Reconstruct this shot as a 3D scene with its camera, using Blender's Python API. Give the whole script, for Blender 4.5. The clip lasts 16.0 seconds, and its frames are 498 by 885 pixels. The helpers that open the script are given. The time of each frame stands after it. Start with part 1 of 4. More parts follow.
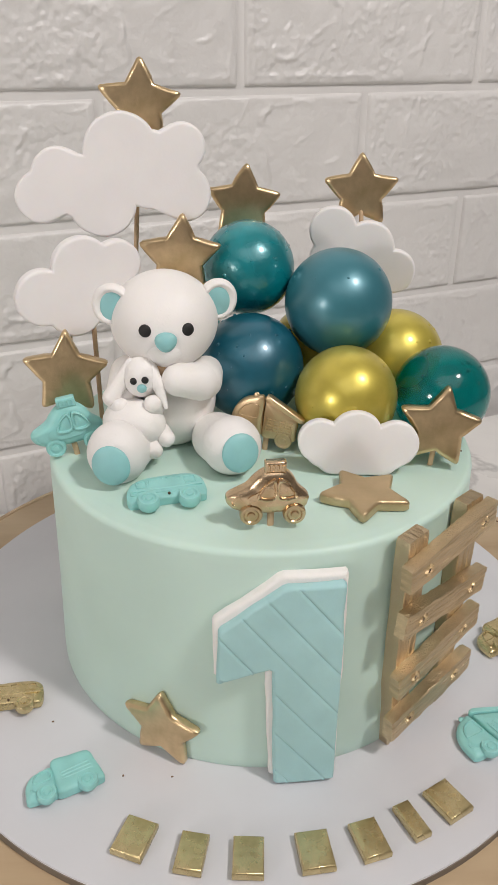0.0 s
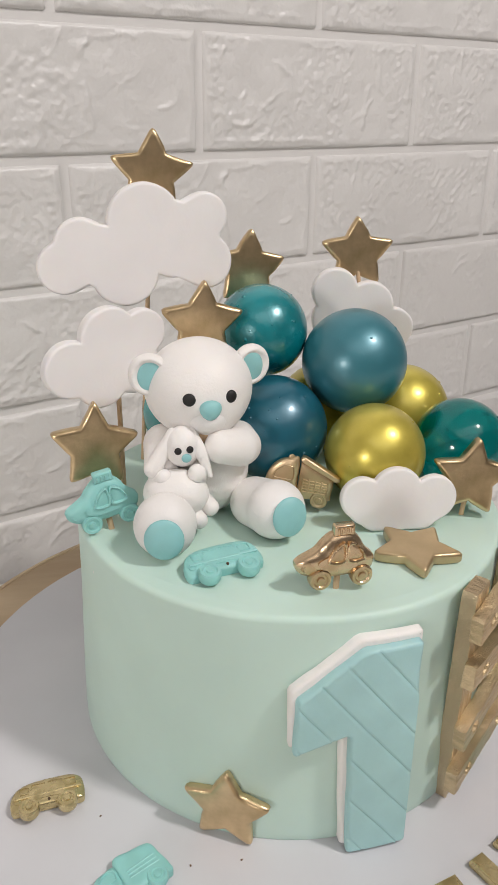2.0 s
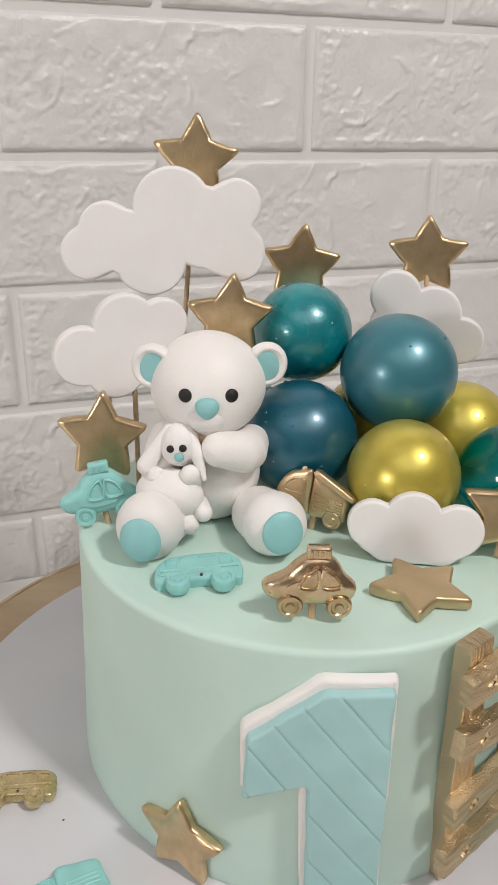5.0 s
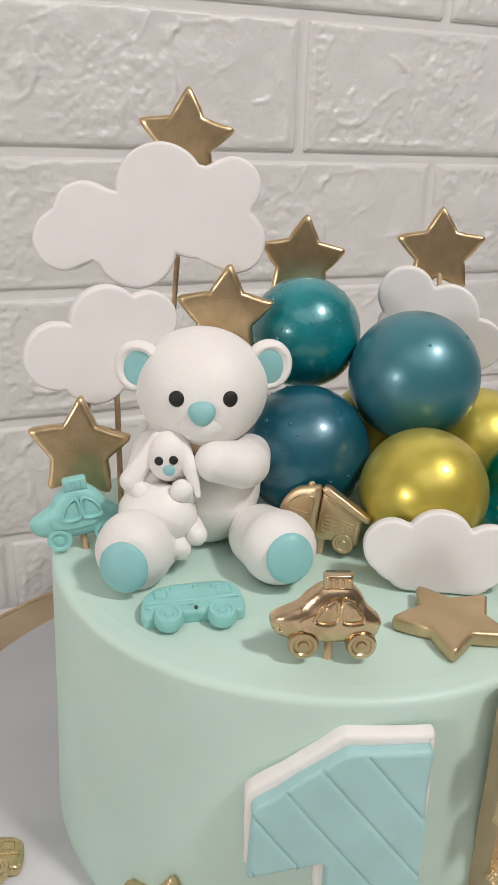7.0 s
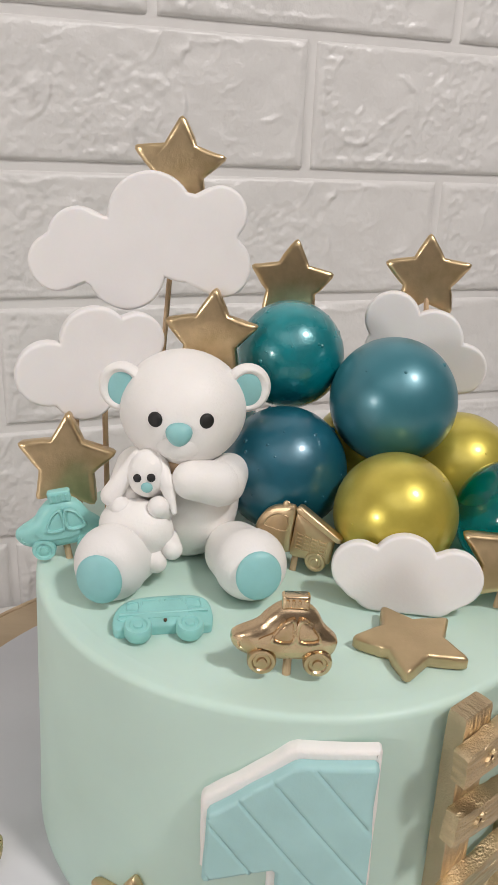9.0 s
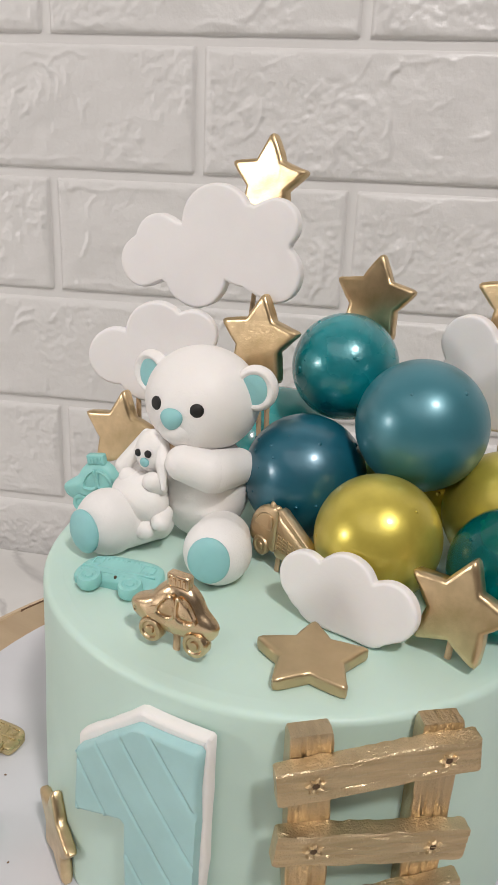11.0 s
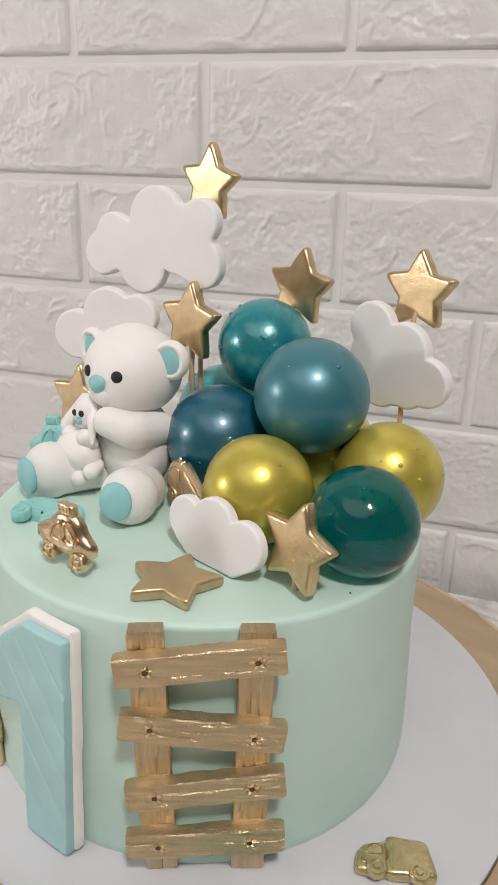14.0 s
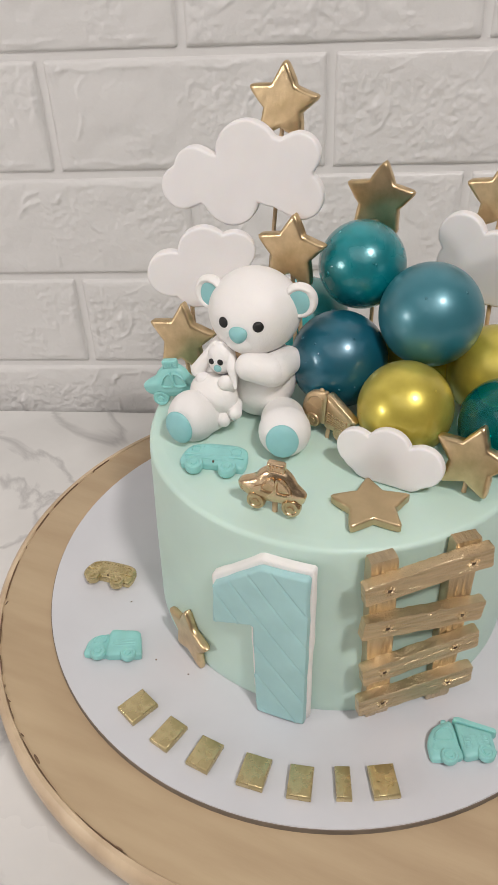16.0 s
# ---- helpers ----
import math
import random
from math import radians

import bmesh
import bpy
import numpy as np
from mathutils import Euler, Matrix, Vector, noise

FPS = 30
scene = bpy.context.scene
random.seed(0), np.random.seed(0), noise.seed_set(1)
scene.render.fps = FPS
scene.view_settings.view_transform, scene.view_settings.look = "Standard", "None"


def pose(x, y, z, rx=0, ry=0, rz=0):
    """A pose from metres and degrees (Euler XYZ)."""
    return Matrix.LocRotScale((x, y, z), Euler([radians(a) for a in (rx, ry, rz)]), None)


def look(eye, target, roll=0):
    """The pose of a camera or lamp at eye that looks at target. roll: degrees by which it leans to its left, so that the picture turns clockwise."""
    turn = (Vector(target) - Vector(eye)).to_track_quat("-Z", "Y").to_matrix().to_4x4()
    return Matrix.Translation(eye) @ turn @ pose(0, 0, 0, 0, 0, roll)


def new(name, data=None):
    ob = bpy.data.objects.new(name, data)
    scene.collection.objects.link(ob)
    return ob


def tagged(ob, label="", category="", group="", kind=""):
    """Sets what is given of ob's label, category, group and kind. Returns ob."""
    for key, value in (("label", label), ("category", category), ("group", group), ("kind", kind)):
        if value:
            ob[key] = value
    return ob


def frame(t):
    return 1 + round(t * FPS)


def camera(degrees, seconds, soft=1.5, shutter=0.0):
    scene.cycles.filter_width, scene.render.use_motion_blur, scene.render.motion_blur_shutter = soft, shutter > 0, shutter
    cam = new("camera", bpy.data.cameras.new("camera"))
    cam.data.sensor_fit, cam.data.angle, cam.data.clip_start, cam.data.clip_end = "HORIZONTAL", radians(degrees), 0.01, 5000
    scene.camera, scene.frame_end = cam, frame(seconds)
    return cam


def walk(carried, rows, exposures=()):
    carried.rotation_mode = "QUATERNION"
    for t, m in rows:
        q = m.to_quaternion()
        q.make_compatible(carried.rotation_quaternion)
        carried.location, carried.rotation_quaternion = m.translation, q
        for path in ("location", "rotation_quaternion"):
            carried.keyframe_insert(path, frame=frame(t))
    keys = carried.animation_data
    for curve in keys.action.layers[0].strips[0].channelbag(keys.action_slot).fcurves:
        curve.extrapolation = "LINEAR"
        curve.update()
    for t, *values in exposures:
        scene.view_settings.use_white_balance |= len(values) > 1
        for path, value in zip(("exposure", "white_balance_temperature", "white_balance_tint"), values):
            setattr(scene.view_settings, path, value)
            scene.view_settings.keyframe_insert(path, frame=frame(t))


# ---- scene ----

# camera: one lens, one glide round the cake
cam = camera(36.0, 16.0, 0.9)
PATH = [
    (0, (-0.0175, -0.2531, 0.2106), (-0.0023, 0.0135, 0.0740), 0.96),
    (0.5, (-0.0339, -0.2513, 0.2144), (-0.0008, 0.0152, 0.0805), 0.93),
    (1, (-0.0495, -0.2522, 0.2136), (-0.0014, 0.0153, 0.0865), 1.31),
    (1.5, (-0.0641, -0.2523, 0.2138), (-0.0084, 0.0162, 0.0921), 1.39),
    (2, (-0.0662, -0.2436, 0.2145), (-0.0086, 0.0255, 0.0952), 1.17),
    (2.5, (-0.0651, -0.2387, 0.2147), (-0.0065, 0.0309, 0.0969), 1.10),
    (3, (-0.0608, -0.2367, 0.2164), (-0.0013, 0.0331, 0.0996), 1.06),
    (3.5, (-0.0519, -0.2361, 0.2139), (-0.0029, 0.0361, 0.0976), 1.16),
    (4, (-0.0213, -0.2378, 0.2139), (-0.0081, 0.0384, 0.0975), 1.00),
    (4.5, (-0.0211, -0.2370, 0.2102), (-0.0145, 0.0392, 0.0935), 1.08),
    (4.7, (-0.0136, -0.2354, 0.2081), (-0.0182, 0.0412, 0.0920), 1.04),
    (6.8, (-0.0100, -0.2060, 0.1893), (-0.0254, 0.0740, 0.0827), 2.20),
    (7, (-0.0192, -0.2053, 0.1893), (-0.0190, 0.0757, 0.0843), 2.04),
    (7.5, (-0.0575, -0.2013, 0.1924), (-0.0015, 0.0740, 0.0871), 1.75),
    (8, (-0.0625, -0.2024, 0.1947), (0.0001, 0.0715, 0.0896), 1.84),
    (8.5, (-0.0383, -0.2086, 0.1956), (-0.0068, 0.0709, 0.0913), 2.15),
    (8.7, (-0.0248, -0.2107, 0.1965), (-0.0104, 0.0701, 0.0920), 2.56),
    (10.8, (0.0830, -0.1978, 0.2012), (-0.0439, 0.0524, 0.0949), 3.10),
    (11, (0.0934, -0.1933, 0.2008), (-0.0463, 0.0506, 0.0958), 3.17),
    (11.5, (0.1129, -0.1830, 0.2017), (-0.0515, 0.0450, 0.0967), 3.38),
    (12, (0.1331, -0.1689, 0.2013), (-0.0584, 0.0365, 0.0959), 3.41),
    (12.5, (0.1455, -0.1588, 0.2016), (-0.0600, 0.0323, 0.0956), 3.42),
    (13, (0.1617, -0.1530, 0.1969), (-0.0491, 0.0319, 0.0903), 3.53),
    (13.5, (0.1699, -0.1612, 0.1970), (-0.0312, 0.0347, 0.0915), 3.54),
    (14, (0.1684, -0.1888, 0.2048), (-0.0054, 0.0315, 0.0988), 2.25),
    (14.5, (0.1505, -0.2159, 0.2059), (-0.0039, 0.0182, 0.0992), 0.88),
    (15, (0.1222, -0.2370, 0.2161), (-0.0090, 0.0040, 0.0948), 0.24),
    (15.5, (0.0990, -0.2447, 0.2213), (-0.0197, -0.0157, 0.0680), -0.75),
    (16, (0.0806, -0.2471, 0.2625), (-0.0246, -0.0289, 0.0856), -1.71),
]
walk(cam, [(t, look(eye, target, roll)) for t, eye, target, roll in PATH])

# ---- light: a warm ceiling lamp, a lamp by the side wall, dim world, added fill ----
world = bpy.data.worlds.new("world")
scene.world = world
world.use_nodes = True
world.node_tree.nodes["Background"].inputs[0].default_value = (1.0, 0.97, 0.93, 1)
world.node_tree.nodes["Background"].inputs[1].default_value = 0.3


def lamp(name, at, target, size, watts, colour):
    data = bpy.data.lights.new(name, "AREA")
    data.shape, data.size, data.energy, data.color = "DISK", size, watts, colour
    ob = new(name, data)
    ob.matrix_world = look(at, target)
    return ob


lamp("ceiling_lamp_light", (0.55, -0.47, 1.08), (0, 0, 0.08), 0.13, 7.6, (1.0, 0.945, 0.915))
globe = bpy.data.lights.new("side_lamp_light", "POINT")
globe.shadow_soft_size, globe.energy, globe.color = 0.10, 14.4, (1.0, 0.945, 0.915)
new("side_lamp_light", globe).location = (-0.86, -0.97, 0.34)
# wide soft fill from above, added to lift the shade; no real fitting
lamp("added_fill_light", (0.2, -0.98, 1.62), (0.15, -0.7, 0.0), 2.3, 13.6, (1.0, 0.955, 0.95))
scene.view_settings.exposure = 0.0


# ---- materials ----
def material(name, colour, rough=0.5, metal=0.0, vary=0.06, scale=60.0, bump=0.1, bump_scale=400.0, depth=0.0004,
             coat=0.0, transmission=0.0, sheen=0.0, subsurface=0.0, colour2=None, stretch=(1, 1, 1), rough_vary=0.08, specular=0.5, fine=0.0, fine_scale=2200.0, detail=4.0):
    m = bpy.data.materials.new(name)
    m.use_nodes = True
    nt = m.node_tree
    b = nt.nodes["Principled BSDF"]
    tc = nt.nodes.new("ShaderNodeTexCoord")
    mp = nt.nodes.new("ShaderNodeMapping")
    mp.inputs["Scale"].default_value = stretch
    nt.links.new(tc.outputs["Object"], mp.inputs["Vector"])
    n1 = nt.nodes.new("ShaderNodeTexNoise")
    n1.inputs["Scale"].default_value, n1.inputs["Detail"].default_value = scale, 5
    n2 = nt.nodes.new("ShaderNodeTexNoise")
    n2.inputs["Scale"].default_value, n2.inputs["Detail"].default_value = bump_scale, detail
    for n in (n1, n2):
        nt.links.new(mp.outputs["Vector"], n.inputs["Vector"])
    ramp = nt.nodes.new("ShaderNodeMix")
    ramp.data_type = "RGBA"
    c2 = colour2 or tuple(c * (1 - vary * 2) for c in colour)
    ramp.inputs["A"].default_value = (*[min(1, c * (1 + vary)) for c in colour], 1)
    ramp.inputs["B"].default_value = (*c2, 1)
    stretch_node = nt.nodes.new("ShaderNodeMapRange")
    stretch_node.inputs["From Min"].default_value, stretch_node.inputs["From Max"].default_value = 0.3, 0.7
    nt.links.new(n1.outputs["Fac"], stretch_node.inputs["Value"])
    nt.links.new(stretch_node.outputs["Result"], ramp.inputs["Factor"])
    nt.links.new(ramp.outputs["Result"], b.inputs["Base Color"])
    rr = nt.nodes.new("ShaderNodeMapRange")
    rr.inputs["To Min"].default_value, rr.inputs["To Max"].default_value = max(0.02, rough - rough_vary), rough + rough_vary
    nt.links.new(n1.outputs["Fac"], rr.inputs["Value"])
    nt.links.new(rr.outputs["Result"], b.inputs["Roughness"])
    bp = nt.nodes.new("ShaderNodeBump")
    bp.inputs["Strength"].default_value, bp.inputs["Distance"].default_value = bump, depth or 0.0004
    nt.links.new(n2.outputs["Fac"], bp.inputs["Height"])
    last = bp
    if fine:
        n3 = nt.nodes.new("ShaderNodeTexNoise")
        n3.inputs["Scale"].default_value, n3.inputs["Detail"].default_value = fine_scale, 3
        nt.links.new(tc.outputs["Object"], n3.inputs["Vector"])
        last = nt.nodes.new("ShaderNodeBump")
        last.inputs["Strength"].default_value, last.inputs["Distance"].default_value = min(1.0, fine), 0.0002 * max(1.0, fine)
        nt.links.new(n3.outputs["Fac"], last.inputs["Height"])
        nt.links.new(bp.outputs["Normal"], last.inputs["Normal"])
    nt.links.new(last.outputs["Normal"], b.inputs["Normal"])
    b.inputs["Metallic"].default_value = metal
    b.inputs["Coat Weight"].default_value = coat
    b.inputs["Coat Roughness"].default_value = 0.09
    b.inputs["Transmission Weight"].default_value = transmission
    b.inputs["Sheen Weight"].default_value = sheen
    b.inputs["Specular IOR Level"].default_value = specular
    if subsurface:
        b.inputs["Subsurface Weight"].default_value = subsurface
        b.inputs["Subsurface Radius"].default_value = (0.004, 0.003, 0.002)
        b.inputs["Subsurface Scale"].default_value = 1.0
    return m


M_WALL = material("wall_foam_brick", (0.72, 0.705, 0.69), 0.36, vary=0.02, scale=9, bump=0.45, bump_scale=330, depth=0.0010, fine=0.25, fine_scale=900)
M_JOINT = material("wall_joint", (0.72, 0.705, 0.69), 0.45, vary=0.02, scale=20, bump=0.2, bump_scale=200)
M_PLAIN = material("room_paint", (0.42, 0.40, 0.38), 0.6, vary=0.03, scale=3, bump=0.1, bump_scale=80)
M_CEILING = material("ceiling_paint", (0.80, 0.79, 0.77), 0.6, vary=0.03, scale=3, bump=0.1, bump_scale=80)
M_TABLE = material("white_tabletop", (0.78, 0.77, 0.75), 0.28, vary=0.05, scale=9, bump=0.35, bump_scale=45, depth=0.0012, colour2=(0.64, 0.63, 0.61))
M_WOOD = material("turntable_wood", (0.505, 0.385, 0.243), 0.42, vary=0.06, scale=10, bump=0.15, bump_scale=120, colour2=(0.40, 0.285, 0.17), stretch=(1, 6, 1))
M_BARK = material("turntable_edge_wood", (0.64, 0.50, 0.34), 0.45, vary=0.12, scale=40, bump=0.3, bump_scale=200, colour2=(0.46, 0.33, 0.21))
M_BOARD = material("cake_board_white", (0.63, 0.63, 0.66), 0.35, vary=0.02, scale=30, bump=0.05, bump_scale=300, specular=0.35)
M_BOARD_EDGE = material("cake_board_edge", (0.20, 0.165, 0.13), 0.7, vary=0.1, scale=90)
M_MINT = material("mint_cream", (0.575, 0.755, 0.675), 0.46, vary=0.02, scale=35, bump=0.12, bump_scale=110, depth=0.0006, subsurface=0.12, fine=0.08, fine_scale=900)
M_TEAL = material("teal_fondant", (0.30, 0.64, 0.61), 0.42, vary=0.05, scale=120, bump=0.2, bump_scale=500, depth=0.0003, subsurface=0.1, fine=0.2)
M_BLUE = material("pale_blue_fondant", (0.392, 0.638, 0.643), 0.4, vary=0.04, scale=70, bump=0.3, bump_scale=220, depth=0.0005, subsurface=0.1, fine=0.15)
M_WHITE = material("white_fondant", (0.89, 0.862, 0.835), 0.5, vary=0.015, scale=80, bump=0.5, bump_scale=250, depth=0.0005, subsurface=0.06, fine=0.5, fine_scale=1500)
M_CLOUD = material("white_cloud_fondant", (0.85, 0.828, 0.822), 0.5, vary=0.02, scale=50, bump=0.25, bump_scale=90, depth=0.0006, subsurface=0.1, fine=0.15, fine_scale=1200)
M_BLACK = material("black_fondant", (0.012, 0.011, 0.011), 0.6, vary=0.1)
M_GOLD = material("gold_paint", (0.70, 0.54, 0.33), 0.32, 1.0, vary=0.14, scale=140, bump=0.35, bump_scale=200, depth=0.0005, colour2=(0.55, 0.41, 0.23), fine=0.2)
M_COPPER = material("shiny_rose_gold_paint", (0.70, 0.54, 0.36), 0.27, 1.0, vary=0.10, scale=150, bump=0.25, bump_scale=400, depth=0.0004, colour2=(0.54, 0.38, 0.22), fine=0.2)
M_CHAMPAGNE = material("matte_champagne_paint", (0.70, 0.53, 0.33), 0.36, 0.9, vary=0.08, scale=150, bump=0.2, bump_scale=500, depth=0.0003, fine=0.25)
M_FLATGOLD = material("matte_gold_paint", (0.58, 0.44, 0.26), 0.38, 0.8, vary=0.06, scale=120, bump=0.12, bump_scale=500, depth=0.0002, fine=0.2)
M_OLIVEGOLD = material("wet_olive_gold_paint", (0.60, 0.50, 0.28), 0.27, 0.8, vary=0.14, scale=200, bump=0.25, bump_scale=700, depth=0.0004, colour2=(0.48, 0.39, 0.20), fine=0.2)
M_LADDER = material("gold_wood_grain", (0.75, 0.60, 0.39), 0.34, 1.0, vary=0.05, scale=150, bump=0.4, bump_scale=150, depth=0.0006, colour2=(0.56, 0.435, 0.265), stretch=(0.4, 1, 4), fine=2.0, fine_scale=1700, detail=2.6)
M_POST = material("gold_upright_grain", (0.62, 0.50, 0.335), 0.36, 1.0, vary=0.03, scale=120, bump=0.8, bump_scale=110, depth=0.0013, colour2=(0.53, 0.42, 0.28), stretch=(4, 1, 0.4), fine=1.2, fine_scale=1700, detail=2.4)
M_PAD = material("pale_teal_pad", (0.29, 0.59, 0.60), 0.45, vary=0.04, scale=120, bump=0.2, bump_scale=400, depth=0.0003, subsurface=0.1, fine=0.2)
M_STICK = material("wooden_skewer", (0.62, 0.44, 0.27), 0.6, vary=0.1, scale=200, bump=0.2)
# dark brown that paints the shade inside holes which are not cut
M_HOLE_SHADE = material("hole_shade_brown", (0.10, 0.06, 0.03), 0.7, vary=0.1)
M_NICK = material("worn_nick", (0.20, 0.12, 0.07), 0.7, vary=0.2, scale=600)
B_TEAL = material("teal_gelatine", (0.0, 0.25, 0.285), 0.27, 0.2, vary=0.16, scale=80, bump=0.28, bump_scale=600, depth=0.0004, coat=0.5, specular=0.9, fine=0.15, fine_scale=1400)
B_SLATE = material("slate_blue_gelatine", (0.040, 0.205, 0.258), 0.38, 0.3, vary=0.07, scale=60, bump=0.15, bump_scale=250, depth=0.0003, coat=0.4, specular=0.9, fine=0.1, fine_scale=1400)
B_NAVY = material("navy_gelatine", (0.006, 0.122, 0.185), 0.34, 0.25, vary=0.14, scale=60, bump=0.25, bump_scale=300, depth=0.0003, coat=0.4, specular=0.9)
B_GOLD = material("olive_gold_gelatine", (0.62, 0.52, 0.095), 0.34, 0.5, vary=0.12, scale=70, bump=0.25, bump_scale=260, depth=0.0003, coat=0.4, colour2=(0.47, 0.38, 0.06), fine=0.1, fine_scale=1200)
B_GREEN = material("dark_green_gelatine", (0.0, 0.28, 0.275), 0.05, 0.0, vary=0.15, scale=60, bump=0.15, bump_scale=200, depth=0.0003, transmission=0.72, coat=0.8)
B_AQUA = material("pale_teal_gelatine", (0.05, 0.38, 0.39), 0.26, 0.0, vary=0.08, scale=80, bump=0.15, bump_scale=300, depth=0.0003, coat=0.6)


# grey marble veins in the tabletop
nt = M_TABLE.node_tree
principled = nt.nodes["Principled BSDF"]
warp = nt.nodes.new("ShaderNodeTexNoise")
warp.inputs["Scale"].default_value, warp.inputs["Detail"].default_value, warp.inputs["Distortion"].default_value = 7.0, 6.0, 1.6
thin = nt.nodes.new("ShaderNodeMath")
thin.operation, thin.inputs[1].default_value = "SUBTRACT", 0.5
size = nt.nodes.new("ShaderNodeMath")
size.operation = "ABSOLUTE"
vein = nt.nodes.new("ShaderNodeMapRange")
vein.inputs["From Min"].default_value, vein.inputs["From Max"].default_value = 0.0, 0.03
vein.inputs["To Min"].default_value, vein.inputs["To Max"].default_value = 0.55, 0.0
blend = nt.nodes.new("ShaderNodeMix")
blend.data_type = "RGBA"
blend.inputs["B"].default_value = (0.36, 0.35, 0.345, 1)
nt.links.new(nt.nodes["Texture Coordinate"].outputs["Object"], warp.inputs["Vector"])
nt.links.new(warp.outputs["Fac"], thin.inputs[0])
nt.links.new(thin.outputs["Value"], size.inputs[0])
nt.links.new(size.outputs["Value"], vein.inputs["Value"])
nt.links.new(vein.outputs["Result"], blend.inputs["Factor"])
nt.links.new(principled.inputs["Base Color"].links[0].from_socket, blend.inputs["A"])
nt.links.new(blend.outputs["Result"], principled.inputs["Base Color"])

# the green ball is a thin hollow film; pearly balls have a frosted gloss
B_GREEN.node_tree.nodes["Principled BSDF"].inputs["IOR"].default_value = 1.12
for m, gloss in ((B_SLATE, 0.20), (B_NAVY, 0.14), (B_TEAL, 0.12)):
    m.node_tree.nodes["Principled BSDF"].inputs["Coat Roughness"].default_value = gloss

# tiny pale crumbs in the cream
nt = M_MINT.node_tree
coat_mix = nt.nodes.new("ShaderNodeMix")
coat_mix.data_type = "RGBA"
coat_mix.inputs["B"].default_value = (0.80, 0.84, 0.80, 1)
cells = nt.nodes.new("ShaderNodeTexVoronoi")
cells.inputs["Scale"].default_value = 85
near = nt.nodes.new("ShaderNodeMapRange")
near.inputs["From Min"].default_value, near.inputs["From Max"].default_value = 0.05, 0.02
few = nt.nodes.new("ShaderNodeMath")
few.operation = "GREATER_THAN"
few.inputs[1].default_value = 0.72
both = nt.nodes.new("ShaderNodeMath")
both.operation = "MULTIPLY"
principled = nt.nodes["Principled BSDF"]
nt.links.new(nt.nodes["Texture Coordinate"].outputs["Object"], cells.inputs["Vector"])
nt.links.new(cells.outputs["Distance"], near.inputs["Value"])
nt.links.new(cells.outputs["Color"], few.inputs[0])
nt.links.new(near.outputs["Result"], both.inputs[0])
nt.links.new(few.outputs["Value"], both.inputs[1])
nt.links.new(both.outputs["Value"], coat_mix.inputs["Factor"])
nt.links.new(principled.inputs["Base Color"].links[0].from_socket, coat_mix.inputs["A"])
nt.links.new(coat_mix.outputs["Result"], principled.inputs["Base Color"])


# ---- mesh helpers ----
def link(name, bm, mats, parent=None, label="", smooth=35):
    bmesh.ops.recalc_face_normals(bm, faces=bm.faces)
    me = bpy.data.meshes.new(name)
    bm.to_mesh(me)
    bm.free()
    for m in (mats if isinstance(mats, (list, tuple)) else [mats]):
        me.materials.append(m)
    me.polygons.foreach_set("use_smooth", [True] * len(me.polygons))
    if smooth < 180:
        me.set_sharp_from_angle(angle=radians(smooth))
    ob = new(name, me)
    if parent is not None:
        ob.parent = parent
    if label:
        ob["label"] = label
    return ob


def part(name, bm, mat, parent, label="", smooth=35):
    return link(name, bm, mat, parent, label, smooth)


def thing(name, m, label, category, group=""):
    ob = new(name)
    ob.empty_display_size = 0.01
    ob.matrix_basis = m
    return tagged(ob, label, category, group)


def loft(bm, rings, cap0=True, cap1=True, mat=0, dome0=None, dome1=None):
    """Skin closed rings of points in order; caps are fans round a middle point."""
    vs = [[bm.verts.new(p) for p in r] for r in rings]
    n = len(vs[0])
    for a, b in zip(vs, vs[1:]):
        for i in range(n):
            bm.faces.new((a[i], a[(i + 1) % n], b[(i + 1) % n], b[i])).material_index = mat
    for flag, r, mid in ((cap0, vs[0], dome0), (cap1, vs[-1], dome1)):
        if flag:
            c = Vector(mid) if mid is not None else sum((v.co for v in r), Vector()) / n
            c = bm.verts.new(c)
            for i in range(n):
                bm.faces.new((r[i], r[(i + 1) % n], c)).material_index = mat


def lathe(bm, profile, seg=48, axis="Z", at=(0, 0, 0), mat=0, cap0=True, cap1=True):
    rings = []
    for r, h in profile:
        ring = []
        for i in range(seg):
            a = 2 * math.pi * i / seg
            x, y = r * math.cos(a), r * math.sin(a)
            p = {"Z": (x, y, h), "Y": (x, h, y)}[axis]
            ring.append(Vector(p) + Vector(at))
        rings.append(ring)
    loft(bm, rings, cap0, cap1, mat)


def ball(bm, centre, radii, turn=None, mat=0, u=32, v=20, squash=None):
    """An ellipsoid, turned by a matrix; squash(p) may reshape the unit sphere first."""
    start = len(bm.verts)
    turn = turn or Matrix.Identity(3)
    rings = []
    for j in range(1, v):
        th = math.pi * j / v
        rings.append([(math.sin(th) * math.cos(2 * math.pi * i / u), math.sin(th) * math.sin(2 * math.pi * i / u), math.cos(th)) for i in range(u)])
    def place(p):
        p = Vector(p)
        if squash:
            p = squash(p)
        return Vector(centre) + turn @ Vector((p.x * radii[0], p.y * radii[1], p.z * radii[2]))
    loft(bm, [[place(p) for p in r] for r in rings], True, True, mat, place((0, 0, 1)), place((0, 0, -1)))


